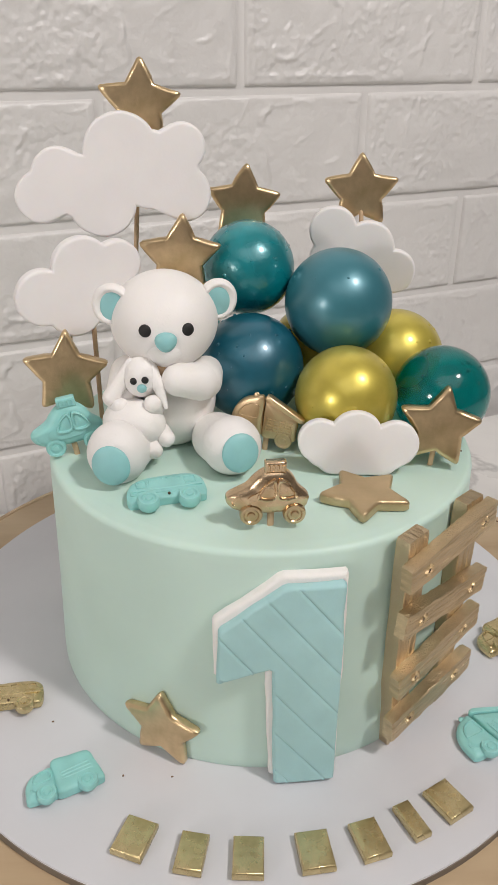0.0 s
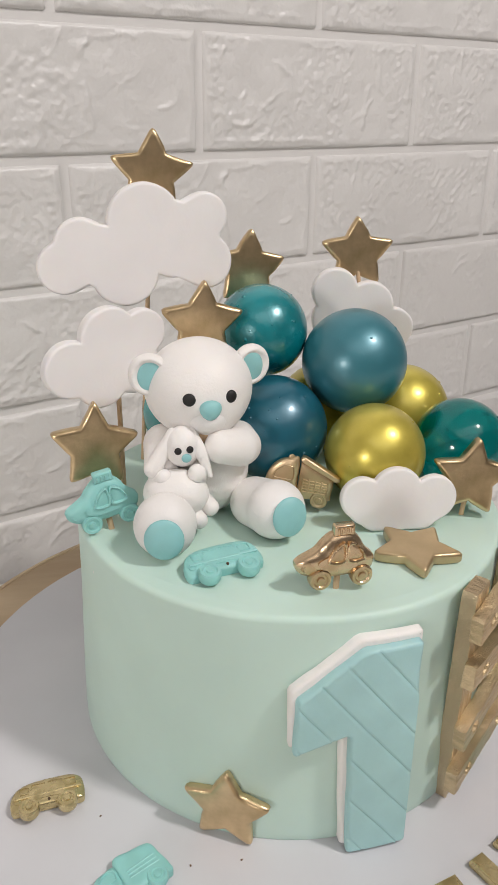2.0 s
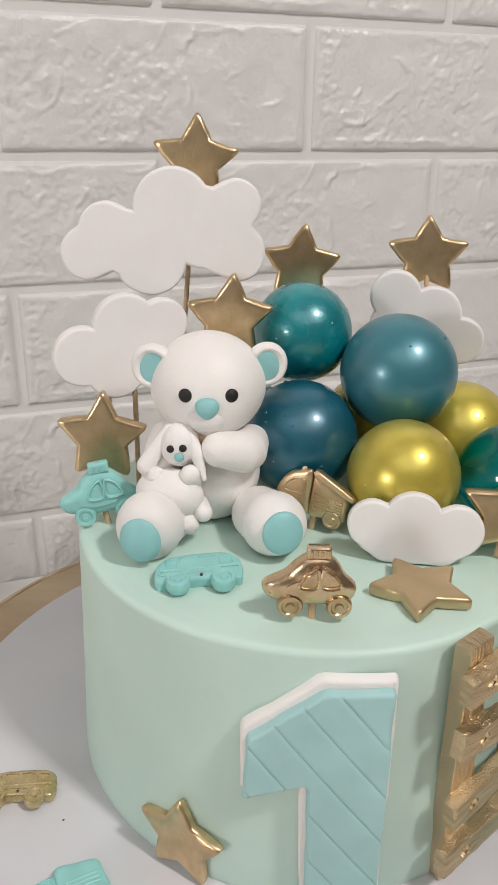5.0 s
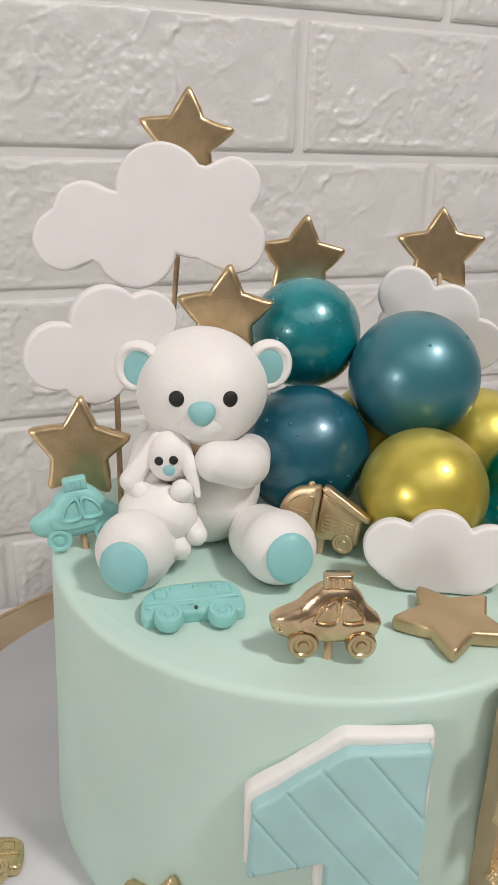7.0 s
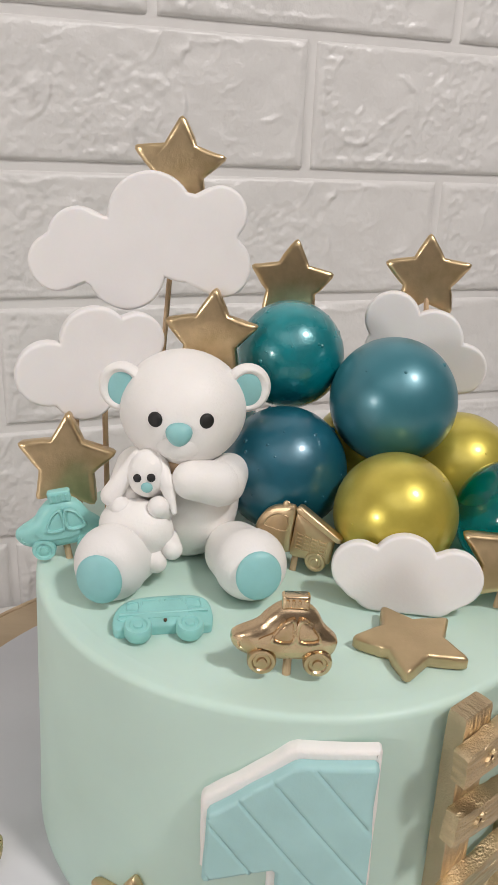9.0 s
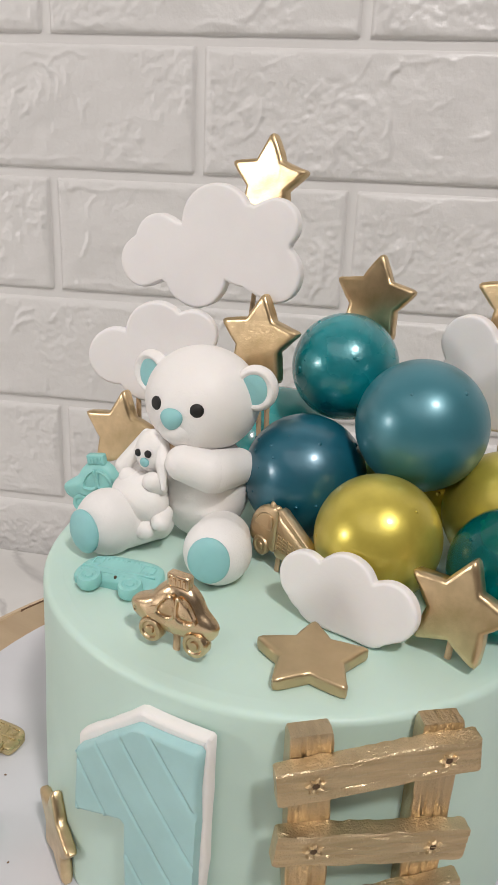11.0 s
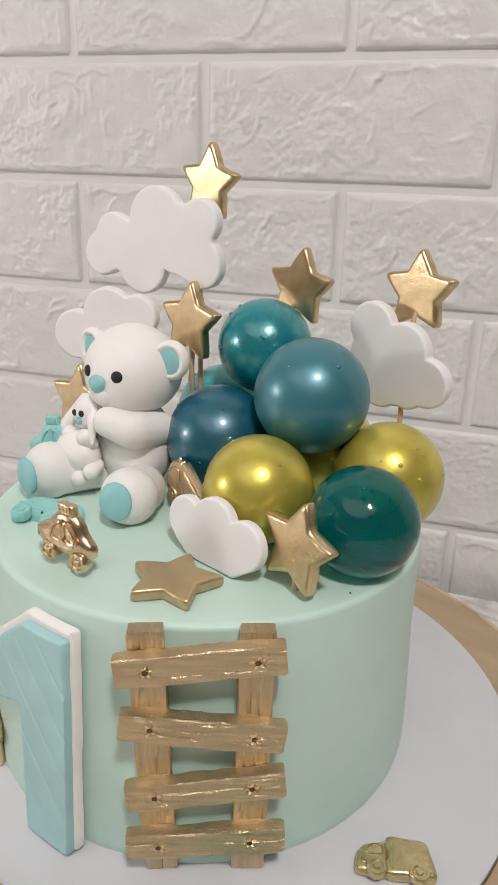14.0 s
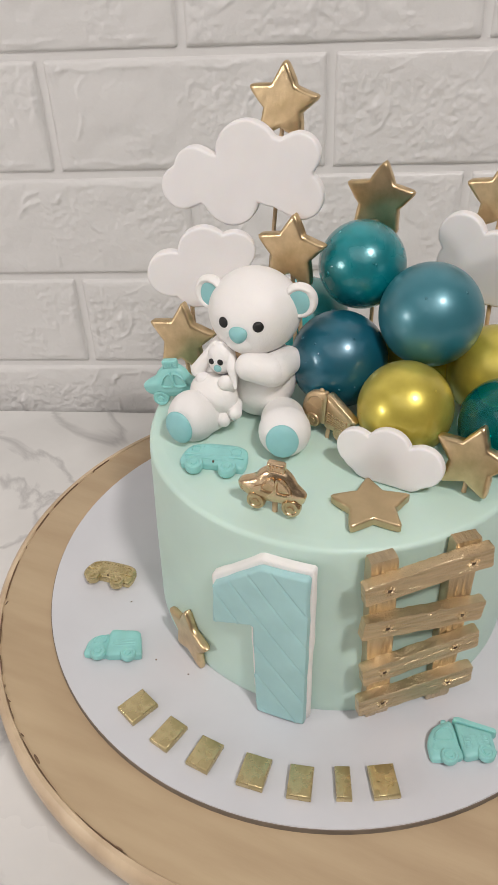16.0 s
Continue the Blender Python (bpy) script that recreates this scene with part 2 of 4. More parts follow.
def capsule(bm, a, b, ra, rb, mat=0, seg=24):
    """A rounded limb from a to b."""
    a, b = Vector(a), Vector(b)
    d = b - a
    length = d.length
    q = d.normalized().to_track_quat("Z", "Y").to_matrix()
    rings = []
    for k in range(1, 8):
        t = math.pi / 2 * k / 8
        rings.append((ra * math.sin(t), -ra * math.cos(t)))
    for k in range(0, 5):
        rings.append((ra + (rb - ra) * k / 4, length * k / 4))
    for k in range(1, 8):
        t = math.pi / 2 * k / 8
        rings.append((rb * math.cos(t), length + rb * math.sin(t)))
    loft(bm, [[a + q @ Vector((r * math.cos(2 * math.pi * i / seg), r * math.sin(2 * math.pi * i / seg), h)) for i in range(seg)] for r, h in rings],
         True, True, mat, a - q @ Vector((0, 0, ra)), a + q @ Vector((0, 0, length + rb)))


def spline(points, per=6):
    """A closed smooth line through the points."""
    out, n = [], len(points)
    for i in range(n):
        p0, p1, p2, p3 = (Vector(points[(i + k) % n]) for k in (-1, 0, 1, 2))
        for k in range(per):
            t = k / per
            out.append(0.5 * ((2 * p1) + (p2 - p0) * t + (2 * p0 - 5 * p1 + 4 * p2 - p3) * t * t + (3 * p1 - p0 - 3 * p2 + p3) * t ** 3))
    return out


def puffed(bm, outline, thick, edge=0.25, bulge=0.0, mat=0, back=0.0, wobble=0.0):
    """A cast piece: the outline (x, z) stands in the xz plane, its flat back at y = back, its rounded face towards -y."""
    c = sum((Vector(p) for p in outline), Vector((0, 0))) / len(outline)
    size = min((Vector(p) - c).length for p in outline)
    e = edge * thick
    def ring(inset, depth):
        s = 1 - inset / size
        return [Vector((c.x + (p[0] - c.x) * s, back - depth, c.y + (p[1] - c.y) * s)) for p in outline]
    rings = [ring(e * 0.4, 0), ring(0, e * 0.4), ring(0, thick - e)]
    for k in range(1, 5):
        t = math.pi / 2 * k / 4
        rings.append(ring(e * (1 - math.cos(t)), thick - e + e * math.sin(t)))
    rings.append(ring(size * 0.5, thick + bulge * 0.75))
    loft(bm, rings, True, True, mat, None, (c.x, back - thick - bulge, c.y))


def slab(bm, outline, thick, edge):
    """A flat cast piece with softly rounded rims, its faces at y = -thick/2 and thick/2."""
    n = len(outline)
    pts = [Vector(p) for p in outline]
    reach = 0.82 * min(p.length for p in pts)
    rows = []
    for k in range(5):
        t = math.pi / 2 * k / 4
        rows.append((edge * (1 - math.sin(t)), -thick / 2 + edge * (1 - math.cos(t))))
    rows += [(i, -y) for i, y in reversed(rows)]
    rows = [(edge + 0.0004, rows[0][1])] + rows + [(edge + 0.0004, rows[-1][1])]
    rings = [[Vector((p.x * (1 - i / reach), y, p.y * (1 - i / reach))) for p in pts] for i, y in rows]
    loft(bm, rings, False, False)
    bm.verts.ensure_lookup_table()
    bm.faces.new(bm.verts[:n])
    bm.faces.new(bm.verts[-n:])


def star_outline(radius, inner=0.565):
    pts = []
    for k in range(5):
        for da, r in ((-9, 0.84), (-3.2, 0.965), (0, 1.0), (3.2, 0.965), (9, 0.84), (22, 0.67), (36, inner), (50, 0.67)):
            a = radians(90 + 72 * k + da)
            pts.append((radius * r * math.cos(a), radius * r * math.sin(a)))
    return pts


def disc_outline(discs, inset=0.0, steps=150):
    """The outline of a union of discs (x, z, r), all within sight of the middle."""
    out = []
    for i in range(steps):
        a = 2 * math.pi * i / steps
        dx, dz = math.cos(a), math.sin(a)
        best = 0
        for x, z, r in discs:
            r = r - inset
            b = x * dx + z * dz
            q = b * b - (x * x + z * z - r * r)
            if q >= 0:
                best = max(best, b + math.sqrt(q))
        out.append((best * dx, best * dz))
    return out


def cloud_mesh(bm, discs, thick, edge, level=None):
    rings = []
    for k in range(6):
        t = math.pi / 2 * k / 5
        rings.append((edge * (1 - math.sin(t)), -thick / 2 + edge * (1 - math.cos(t))))
    rings += [(i, -y) for i, y in reversed(rings)]
    rings = [(edge + 0.0008, rings[0][1])] + rings + [(edge + 0.0008, rings[-1][1])]
    wob = [1 + 0.012 * noise.noise(Vector((math.cos(i * 0.0419) * 3, math.sin(i * 0.0419) * 3, thick * 900))) for i in range(150)]
    def outline(inset):
        pts = disc_outline(discs, inset)
        if level is None:
            return pts
        return [(x, max(z, level + inset)) for x, z in pts]
    rings = [[Vector((p[0] * w, y, p[1] * w)) for p, w in zip(outline(i), wob)] for i, y in rings]
    loft(bm, rings, False, False)
    bm.verts.ensure_lookup_table()
    n = len(rings[0])
    bm.faces.new(bm.verts[:n])
    bm.faces.new(bm.verts[-n:])


def stick_mesh(bm, a, b, r):
    a, b = Vector(a), Vector(b)
    q = (b - a).normalized().to_track_quat("Z", "Y").to_matrix()
    loft(bm, [[p + q @ Vector((r * math.cos(k * math.pi / 5), r * math.sin(k * math.pi / 5), 0)) for k in range(10)] for p in (a, b)])


def turn_z(deg):
    return Matrix.Rotation(radians(deg), 3, "Z")


# ---- the room ----
WALL_TURN, WALL_FAR, TABLE = 21.2, 0.2033, -0.045
WALL_POSE = pose(0, 0, 0, 0, 0, WALL_TURN) @ Matrix.Translation((0, WALL_FAR, 0))
bm = bmesh.new()
bmesh.ops.create_cube(bm, size=1, matrix=Matrix.Translation((0, 0.056, 0.435)) @ Matrix.Diagonal((4.0, 0.1, 2.45, 1)))
wall_back = link("wall_back", bm, M_JOINT)
wall_back.matrix_basis = WALL_POSE
tagged(wall_back, "white embossed foam brick wall with pale recessed joints", "wall", kind="structure")


def room_slab(name, label, centre, size, mat, category):
    bm = bmesh.new()
    bmesh.ops.create_cube(bm, size=1, matrix=Matrix.Translation(centre) @ Matrix.Diagonal((*size, 1)))
    ob = link(name, bm, mat)
    ob.matrix_basis = WALL_POSE
    return tagged(ob, label, category, kind="structure")


room_slab("wall_left", "plain grey-beige painted room wall", (-2.05, -1.5, 0.435), (0.1, 3.0, 2.45), M_PLAIN, "wall")
room_slab("wall_right", "plain grey-beige painted room wall", (2.05, -1.5, 0.435), (0.1, 3.0, 2.45), M_PLAIN, "wall")
room_slab("wall_front", "plain grey-beige painted room wall", (0, -3.05, 0.435), (4.2, 0.1, 2.45), M_PLAIN, "wall")
room_slab("ceiling", "plain white painted ceiling", (0, -1.5, 1.71), (4.2, 3.2, 0.1), M_CEILING, "ceiling")
room_slab("floor", "plain light floor", (0, -1.5, -0.84), (4.2, 3.2, 0.1), M_PLAIN, "floor")

# table: a white top on four legs
table = thing("table", WALL_POSE @ Matrix.Translation((0, -0.43, TABLE)), "white glossy marbled tabletop against the brick wall", "table")
bm = bmesh.new()
bmesh.ops.create_cube(bm, size=1, matrix=Matrix.Translation((0, 0, -0.0175)) @ Matrix.Diagonal((1.8, 0.85, 0.035, 1)))
bmesh.ops.bevel(bm, geom=bm.edges[:], offset=0.004, segments=2, affect="EDGES")
part("tabletop", bm, M_TABLE, table)
for sx in (-0.8, 0.8):
    for sy in (-0.36, 0.36):
        bm = bmesh.new()
        bmesh.ops.create_cube(bm, size=1, matrix=Matrix.Translation((sx, sy, -0.3975)) @ Matrix.Diagonal((0.05, 0.05, 0.725, 1)))
        part("leg", bm, M_TABLE, table)

# wooden turntable
turntable = thing("turntable", pose(0.0010, -0.0020, TABLE), "round light wooden turntable with dark nicks along its edge", "turntable")
bm = bmesh.new()
top = -0.0035 - TABLE
lathe(bm, [(0.1500, top - 0.0009), (0.1506, top + 0.0002), (0.1522, top + 0.0002), (0.1538, top - 0.0012), (0.1545, top - 0.004), (0.1543, top - 0.010), (0.1530, top - 0.014), (0.1490, top - 0.0155)], 128, cap0=False)
part("rim", bm, M_BARK, turntable, "pale rounded wooden rim with dark nicks")
bm = bmesh.new()
lathe(bm, [(0.1490, top), (0.1504, top - 0.0005)], 128, cap1=False)
part("plate", bm, M_WOOD, turntable, "light wooden plate with long grain")
bm = bmesh.new()
lathe(bm, [(0.075, 0.0), (0.078, 0.002), (0.078, 0.006), (0.03, 0.009), (0.03, top - 0.012)], 64)
part("foot", bm, M_WOOD, turntable)

seam_rng = random.Random(8)
deg = 166.0
while deg < 400:
    bm = bmesh.new()
    span = seam_rng.uniform(2, 15)
    rows = []
    for n in range(9):
        a = radians(deg + span * n / 8)
        half = seam_rng.uniform(0.00008, 0.00034) * math.sin(math.pi * (n + 0.35) / 8.7)
        rows.append([Vector(((0.1501 + d) * math.cos(a), (0.1501 + d) * math.sin(a), top + h)) for d, h in ((-half, -0.0008), (-half, 0.0002), (half, 0.0004), (half, -0.0008))])
    loft(bm, rows)
    part("seam", bm, M_NICK, turntable, "dark broken seam inside the rim")
    deg += span + seam_rng.uniform(1, 9)

nick_rng = random.Random(21)
for deg in (30, 38, 41, 171, 196, 210, 222, 228, 231, 238, 243, 262, 300):
    rad, size = nick_rng.uniform(0.1488, 0.1506), nick_rng.uniform(0.6, 1.7)
    bm = bmesh.new()
    ball(bm, (rad * math.cos(radians(deg)), rad * math.sin(radians(deg)), top), (size * 0.0016, size * 0.00032, 0.0003), turn_z(deg + 90 + nick_rng.uniform(-25, 25)), u=10, v=6)
    part("nick", bm, M_NICK, turntable, "small dark nick in the wood")

# cake board
board = thing("cake_board", pose(-0.003, -0.001, -0.0035), "round white glossy cake board on the turntable", "cake board")
bm = bmesh.new()
lathe(bm, [(0.1247, 0.0031), (0.125, 0.0029), (0.125, 0.0002), (0.1247, 0.0)], 128)
part("edge", bm, M_BOARD_EDGE, board, "raw grey-brown board edge")
bm = bmesh.new()
lathe(bm, [(0.1248, 0.0030), (0.1246, 0.0035)], 128, cap0=False)
part("top_sheet", bm, M_BOARD, board)

# the cake itself: straight sides, softly rounded upper edge, faint scraper marks
R_CAKE, H_CAKE = 0.0783, 0.0845
CAKE_TAPER = 0.0022
R_TOP = R_CAKE - CAKE_TAPER
profile = [(R_CAKE - 0.0006, 0.0), (R_CAKE - 0.0002, 0.001)] + [(R_CAKE - CAKE_TAPER * (0.004 + k * 0.0075) / H_CAKE, 0.004 + k * 0.0075) for k in range(11)]
for k in range(0, 7):
    t = math.pi / 2 * k / 6
    profile.append((R_TOP - 0.0020 * (1 - math.cos(t)), H_CAKE - 0.0020 + 0.0020 * math.sin(t)))
cake = thing("cake", Matrix.Translation((0.0012, 0.0004, 0)), "round mint green frosted cake on a white board", "cake")
for name, rows in (("side_frosting", profile + [(R_TOP * 0.95, H_CAKE), (R_TOP * 0.93, H_CAKE)]), ("top_frosting", [(R_TOP * f, H_CAKE) for f in (0.93, 0.9, 0.8, 0.6, 0.4, 0.2)])):
    bm = bmesh.new()
    lathe(bm, rows, 144, cap0=False, cap1=name[0] == "t")
    for v in bm.verts:
        n = noise.noise(v.co * 28.0)
        radial = Vector((v.co.x, v.co.y, 0))
        if radial.length > R_TOP * 0.94 and v.co.z > 0.002:
            v.co += radial.normalized() * n * 0.0005
        elif v.co.z > 0.05:
            v.co.z += n * 0.0003
    part(name, bm, M_MINT, cake, smooth=60)


# ---- bubbles: gelatine balls heaped on the cake ----
BUBBLES = [
    ("teal shiny gelatine ball with tiny air bubbles", (-0.0026, 0.0354, 0.1373), 0.0176, B_TEAL, 9),
    ("slate blue pearly gelatine ball on top of the heap", (0.0301, 0.0199, 0.1284), 0.0197, B_SLATE, 3),
    ("navy blue gelatine ball with small blisters", (-0.0024, 0.0106, 0.1070), 0.0195, B_NAVY, 20),
    ("olive gold pearly gelatine ball", (0.0303, -0.0079, 0.1028), 0.0179, B_GOLD, 3),
    ("olive gold gelatine ball with small blisters", (0.0561, 0.0311, 0.1028), 0.0189, B_GOLD, 7),
    ("dark green see-through gelatine ball at the cake's edge", (0.0662, -0.0016, 0.1011), 0.0173, B_GREEN, 9),
    ("teal gelatine ball behind the bear", (-0.0293, 0.0440, 0.1035), 0.0192, B_AQUA, 4),
    ("olive gold gelatine ball under the others", (0.0250, 0.0400, 0.1030), 0.0180, B_GOLD, 4),
]
rng = random.Random(4)
for label, centre, radius, mat, count in BUBBLES:
    bm = bmesh.new()
    ball(bm, (0, 0, 0), (radius, radius, radius), u=56, v=36)
    shell = thing("gelatine_ball", Matrix.Translation(centre), label, "cake ball", "gelatine balls on the cake")
    part("shell", bm, mat, shell, smooth=180)
    for _ in range(count):
        d = Vector((rng.uniform(-1, 1), rng.uniform(-1.2, 0.3), rng.uniform(-0.2, 1))).normalized()
        bm = bmesh.new()
        s = rng.uniform(0.0003, 0.0009)
        ball(bm, d * (radius - s * 0.42), (s, s, s), u=12, v=8)
        part("blister", bm, mat, shell, smooth=180)


# ---- stars ----
def star(centre, yaw, roll, label, foot=None, mat=M_GOLD, radius=0.0152, lean=0.0, thick=0.0048, name="star_topper", rim=0.0012):
    ob = thing(name, pose(*centre, lean, 0, yaw) @ pose(0, 0, 0, 0, -roll, 0), label, "cake star", "gold stars")
    bm = bmesh.new()
    lines = [(x + 0.0008 * noise.noise(Vector((x * 90, z * 90, centre[0] * 99))), z + 0.0008 * noise.noise(Vector((x * 90, z * 90, 7 + centre[0] * 99)))) for x, z in star_outline(radius)]
    slab(bm, lines, thick, rim)
    part("star", bm, mat, ob, smooth=60)
    if foot is not None:
        bm = bmesh.new()
        inv = ob.matrix_basis.inverted()
        stick_mesh(bm, (0, 0.0004, -radius * 0.2), inv @ Vector(foot), 0.0009)
        part("stick", bm, M_STICK, ob, "thin wooden skewer")
    return ob


TOP = H_CAKE
star((-0.0417, 0.0467, 0.1930), -3, -4, "gold star on a skewer high above the white cloud", (-0.0497, 0.0397, TOP - 0.01), lean=-2.5)
star((-0.0275, 0.0213, 0.1446), -3, -1.5, "gold star on a skewer behind the bear", (-0.024, 0.021, TOP - 0.01), lean=-3)
star((-0.0035, 0.0578, 0.1569), 0, -3, "gold star on a skewer above the teal ball", (-0.003, 0.057, TOP - 0.01), lean=-4)
star((0.0440, 0.0643, 0.1608), -9, 2, "gold star on a skewer above the small cloud", (0.0445, 0.0545, 0.139), lean=-2)
star((-0.0675, -0.0004, 0.1090), 4, -2, "gold star on a skewer beside the bear", (-0.065, 0.001, TOP - 0.01), lean=-6)
star((0.0592, -0.0255, 0.0995), -8, -6, "gold star on a short skewer at the cake's edge", (0.0575, -0.0240, TOP - 0.01), radius=0.0144, lean=-7)
star((-0.0340, -0.0707, 0.0130), -29.5, 0, "gold star leaning on the cake's side", None, radius=0.0149, name="star_decoration", thick=0.0036)
flat = star((0.0317, -0.0504, TOP + 0.0028), 0, 0, "matte gold star lying flat on the cake", None, M_FLATGOLD, 0.0145, name="star_decoration", thick=0.0040, rim=0.0010)
flat.matrix_basis = pose(0.0310, -0.0476, TOP + 0.0021, -90, 0, 0) @ pose(0, 0, 0, 0, -96, 0)


# ---- clouds ----
def cloud(centre, yaw, discs, label, thick, sticks=(), lean=0.0, edge=0.0010, level=None):
    ob = thing("cloud_topper", pose(*centre, lean, 0, yaw), label, "cake cloud", "white clouds")
    bm = bmesh.new()
    cloud_mesh(bm, [(x * 0.001, z * 0.001, r * 0.001) for x, z, r in discs], thick, edge, level)
    part("cloud", bm, M_CLOUD, ob, smooth=60)
    inv = ob.matrix_basis.inverted()
    for a, b in sticks:
        bm = bmesh.new()
        stick_mesh(bm, inv @ Vector(a), inv @ Vector(b), 0.0009)
        part("stick", bm, M_STICK, ob, "thin wooden skewer")
    return ob


cloud((-0.0504, 0.0230, 0.1706), 6, [(-23.6, -5.4, 8.8), (-17.5, 1.6, 9.2), (3.9, 8.9, 12.8), (24.2, 10.6, 8.0), (24.6, -4.8, 9.4), (-3.6, -7.1, 11.8), (0, 0, 11), (14, 3, 13), (-11, -2, 10.5), (20, 3, 9.5)],
      "large flat white cloud on wooden skewers", 0.0048, [((-0.0275, 0.0262, 0.160), (-0.0222, 0.0225, TOP - 0.01))])
cloud((-0.0637, 0.0092, 0.1356), 22, [(-10.8, -1.0, 9.8), (3.2, 8.0, 10.7), (15.4, 8.6, 8.2), (-0.7, -5.6, 10), (11.5, -3, 9.6), (6, 2, 12)],
      "white cloud on skewers beside the bear", 0.0048, [((-0.0667, 0.0072, 0.134), (-0.066, 0.008, TOP - 0.01)), ((-0.0585, 0.0105, 0.134), (-0.058, 0.011, TOP - 0.01))])
cloud((0.0416, 0.0535, 0.1330), -7, [(-9.5, 14.5, 9.4), (4.8, 8.2, 10.4), (15.4, -1.0, 8.8), (-4, -3, 11.0), (-9, 3, 9.5), (3, -0.5, 11.5), (8, -3.5, 8.5)],
      "small white cloud on a skewer behind the balls", 0.0048, [((0.047, 0.0529, 0.128), (0.048, 0.053, TOP - 0.01))])
cloud((0.0314, -0.0298, TOP + 0.0095), -4, [(-12.7, 2.2, 7.4), (-0.8, 3.6, 9.0), (12.2, 1.6, 7.9), (0, -1.6, 8.0), (-7.6, -2.6, 6.8), (7.6, -2.8, 6.8), (4.5, -3.0, 6.6), (-4.5, -3.0, 6.6), (10.3, -0.6, 7.0), (-10.8, -0.2, 7.0)],
      "white cloud standing on the cake before the gold ball", 0.0038, lean=-8, edge=0.0009, level=-0.0093)


# ---- the bear and the rabbit: each one modelled piece ----
def disc_pad(bm, centre, normal, rx, rz, thick, mat):
    """A thin domed pad facing the normal."""
    q = Vector(normal).to_track_quat("Y", "Z").to_matrix()
    ball(bm, centre, (rx, thick, rz), q, mat, 28, 14)


SNOUT = Vector((0.10, -0.84, -0.50)).normalized()


def muzzle(p):
    """Swell the head softly where the snout is."""
    return p * (1 + 0.12 * math.exp(-((p - SNOUT).length / 0.46) ** 2))


def dished(p):
    """Hollow the front of an ear inside its rim; the round face looks along -y."""
    r = math.hypot(p.x, p.z)
    if p.y < 0 and r < 0.82:
        p = Vector((p.x, -0.67 * (0.42 + 0.58 * (r / 0.82) ** 4), p.z))
    return p


bear = bmesh.new()
HEAD = Vector((-0.0325, -0.0035, 0.1297))
ball(bear, HEAD, (0.0181, 0.0176, 0.0165), turn_z(6), 0, 48, 32, squash=muzzle)
for x, y, z, side in ((-0.0146, -0.0022, 0.1362, 1), (-0.0490, -0.0076, 0.1360, -1)):
    tilt = turn_z(6 + side * 10)
    ball(bear, (x, y, z), (0.0068, 0.0042, 0.0071), tilt, u=40, v=28, squash=dished)
    disc_pad(bear, Vector((x, y, z)) + tilt @ Vector((-0.0014 * side, -0.0014, -0.0004)), tilt @ Vector((-0.05 * side, -1, 0)), 0.0052, 0.0058, 0.0008, 1)
for x, y, z in ((-0.0376, -0.0198, 0.1312), (-0.0247, -0.0182, 0.1312)):
    way = (Vector((x, y, z)) - HEAD).normalized()
    disc_pad(bear, HEAD + way * 0.0177, way, 0.0021, 0.0021, 0.0011, 2)
ball(bear, (-0.0312, -0.0218, 0.1279), (0.0035, 0.0023, 0.0033), turn_z(6), 1, squash=lambda p: Vector((p.x * (1 + 0.22 * p.z), p.y, p.z)))
ball(bear, (-0.0314, -0.0172, 0.1240), (0.0068, 0.0056, 0.0050), turn_z(6), 0, 32, 22)
ball(bear, (-0.0303, -0.0050, 0.1020), (0.0150, 0.0138, 0.0178), turn_z(6))
for hip, foot, pad, thigh, tall in (((-0.0150, -0.0172, 0.0918), (-0.0104, -0.0268, 0.0937), (-0.0078, -0.0355, 0.0953), 0.0088, 0.0099),
                       ((-0.0400, -0.0170, 0.0903), (-0.0473, -0.0315, 0.0940), (-0.0486, -0.0408, 0.0940), 0.0058, 0.0104)):
    capsule(bear, hip, foot, thigh, tall * 0.965, seg=40)
    way = (Vector(pad) - Vector(foot)).normalized()
    ball(bear, foot, (0.0100, 0.0098, tall), turn_z(-math.degrees(math.atan2(way.x, -way.y)) * -1), 0, 40, 26)
    disc_pad(bear, Vector(pad), way, 0.0062, tall * 0.67, 0.0021, 1)
capsule(bear, (-0.0186, -0.0040, 0.1106), (-0.0198, -0.0150, 0.1122), 0.0058, 0.0066, seg=32)
capsule(bear, (-0.0206, -0.0164, 0.1124), (-0.0276, -0.0203, 0.1146), 0.0065, 0.0055, seg=32)
ball(bear, (-0.0332, -0.0152, 0.1172), (0.0042, 0.0034, 0.0032), None, 3)
capsule(bear, (-0.0450, -0.0060, 0.1110), (-0.0462, -0.0150, 0.1075), 0.0066, 0.0060)
bmesh.ops.translate(bear, verts=bear.verts, vec=(0.031, 0.010, -TOP))
bear_ob = link("bear_figure", bear, [M_WHITE, M_PAD, M_BLACK, M_STICK], smooth=180)
bear_ob.location = (-0.031, -0.010, TOP)
tagged(bear_ob, "white fondant teddy bear with pale teal paws sitting on the cake", "bear figure")

bunny = bmesh.new()
ball(bunny, (-0.0397, -0.0185, 0.1150), (0.0061, 0.0056, 0.0069))
ball(bunny, (-0.0393, -0.0222, 0.1128), (0.0027, 0.0018, 0.0024))
ball(bunny, (-0.0393, -0.0240, 0.1131), (0.0016, 0.0010, 0.0015), None, 1)
for x, y, z in ((-0.0419, -0.0237, 0.1155), (-0.0382, -0.0238, 0.1159)):
    ball(bunny, (x, y, z), (0.0012, 0.0008, 0.0012), None, 2, 16, 10)
capsule(bunny, (-0.0430, -0.0180, 0.1195), (-0.0496, -0.0205, 0.1085), 0.0018, 0.0031)
capsule(bunny, (-0.0368, -0.0190, 0.1198), (-0.0340, -0.0222, 0.1130), 0.0016, 0.0021)
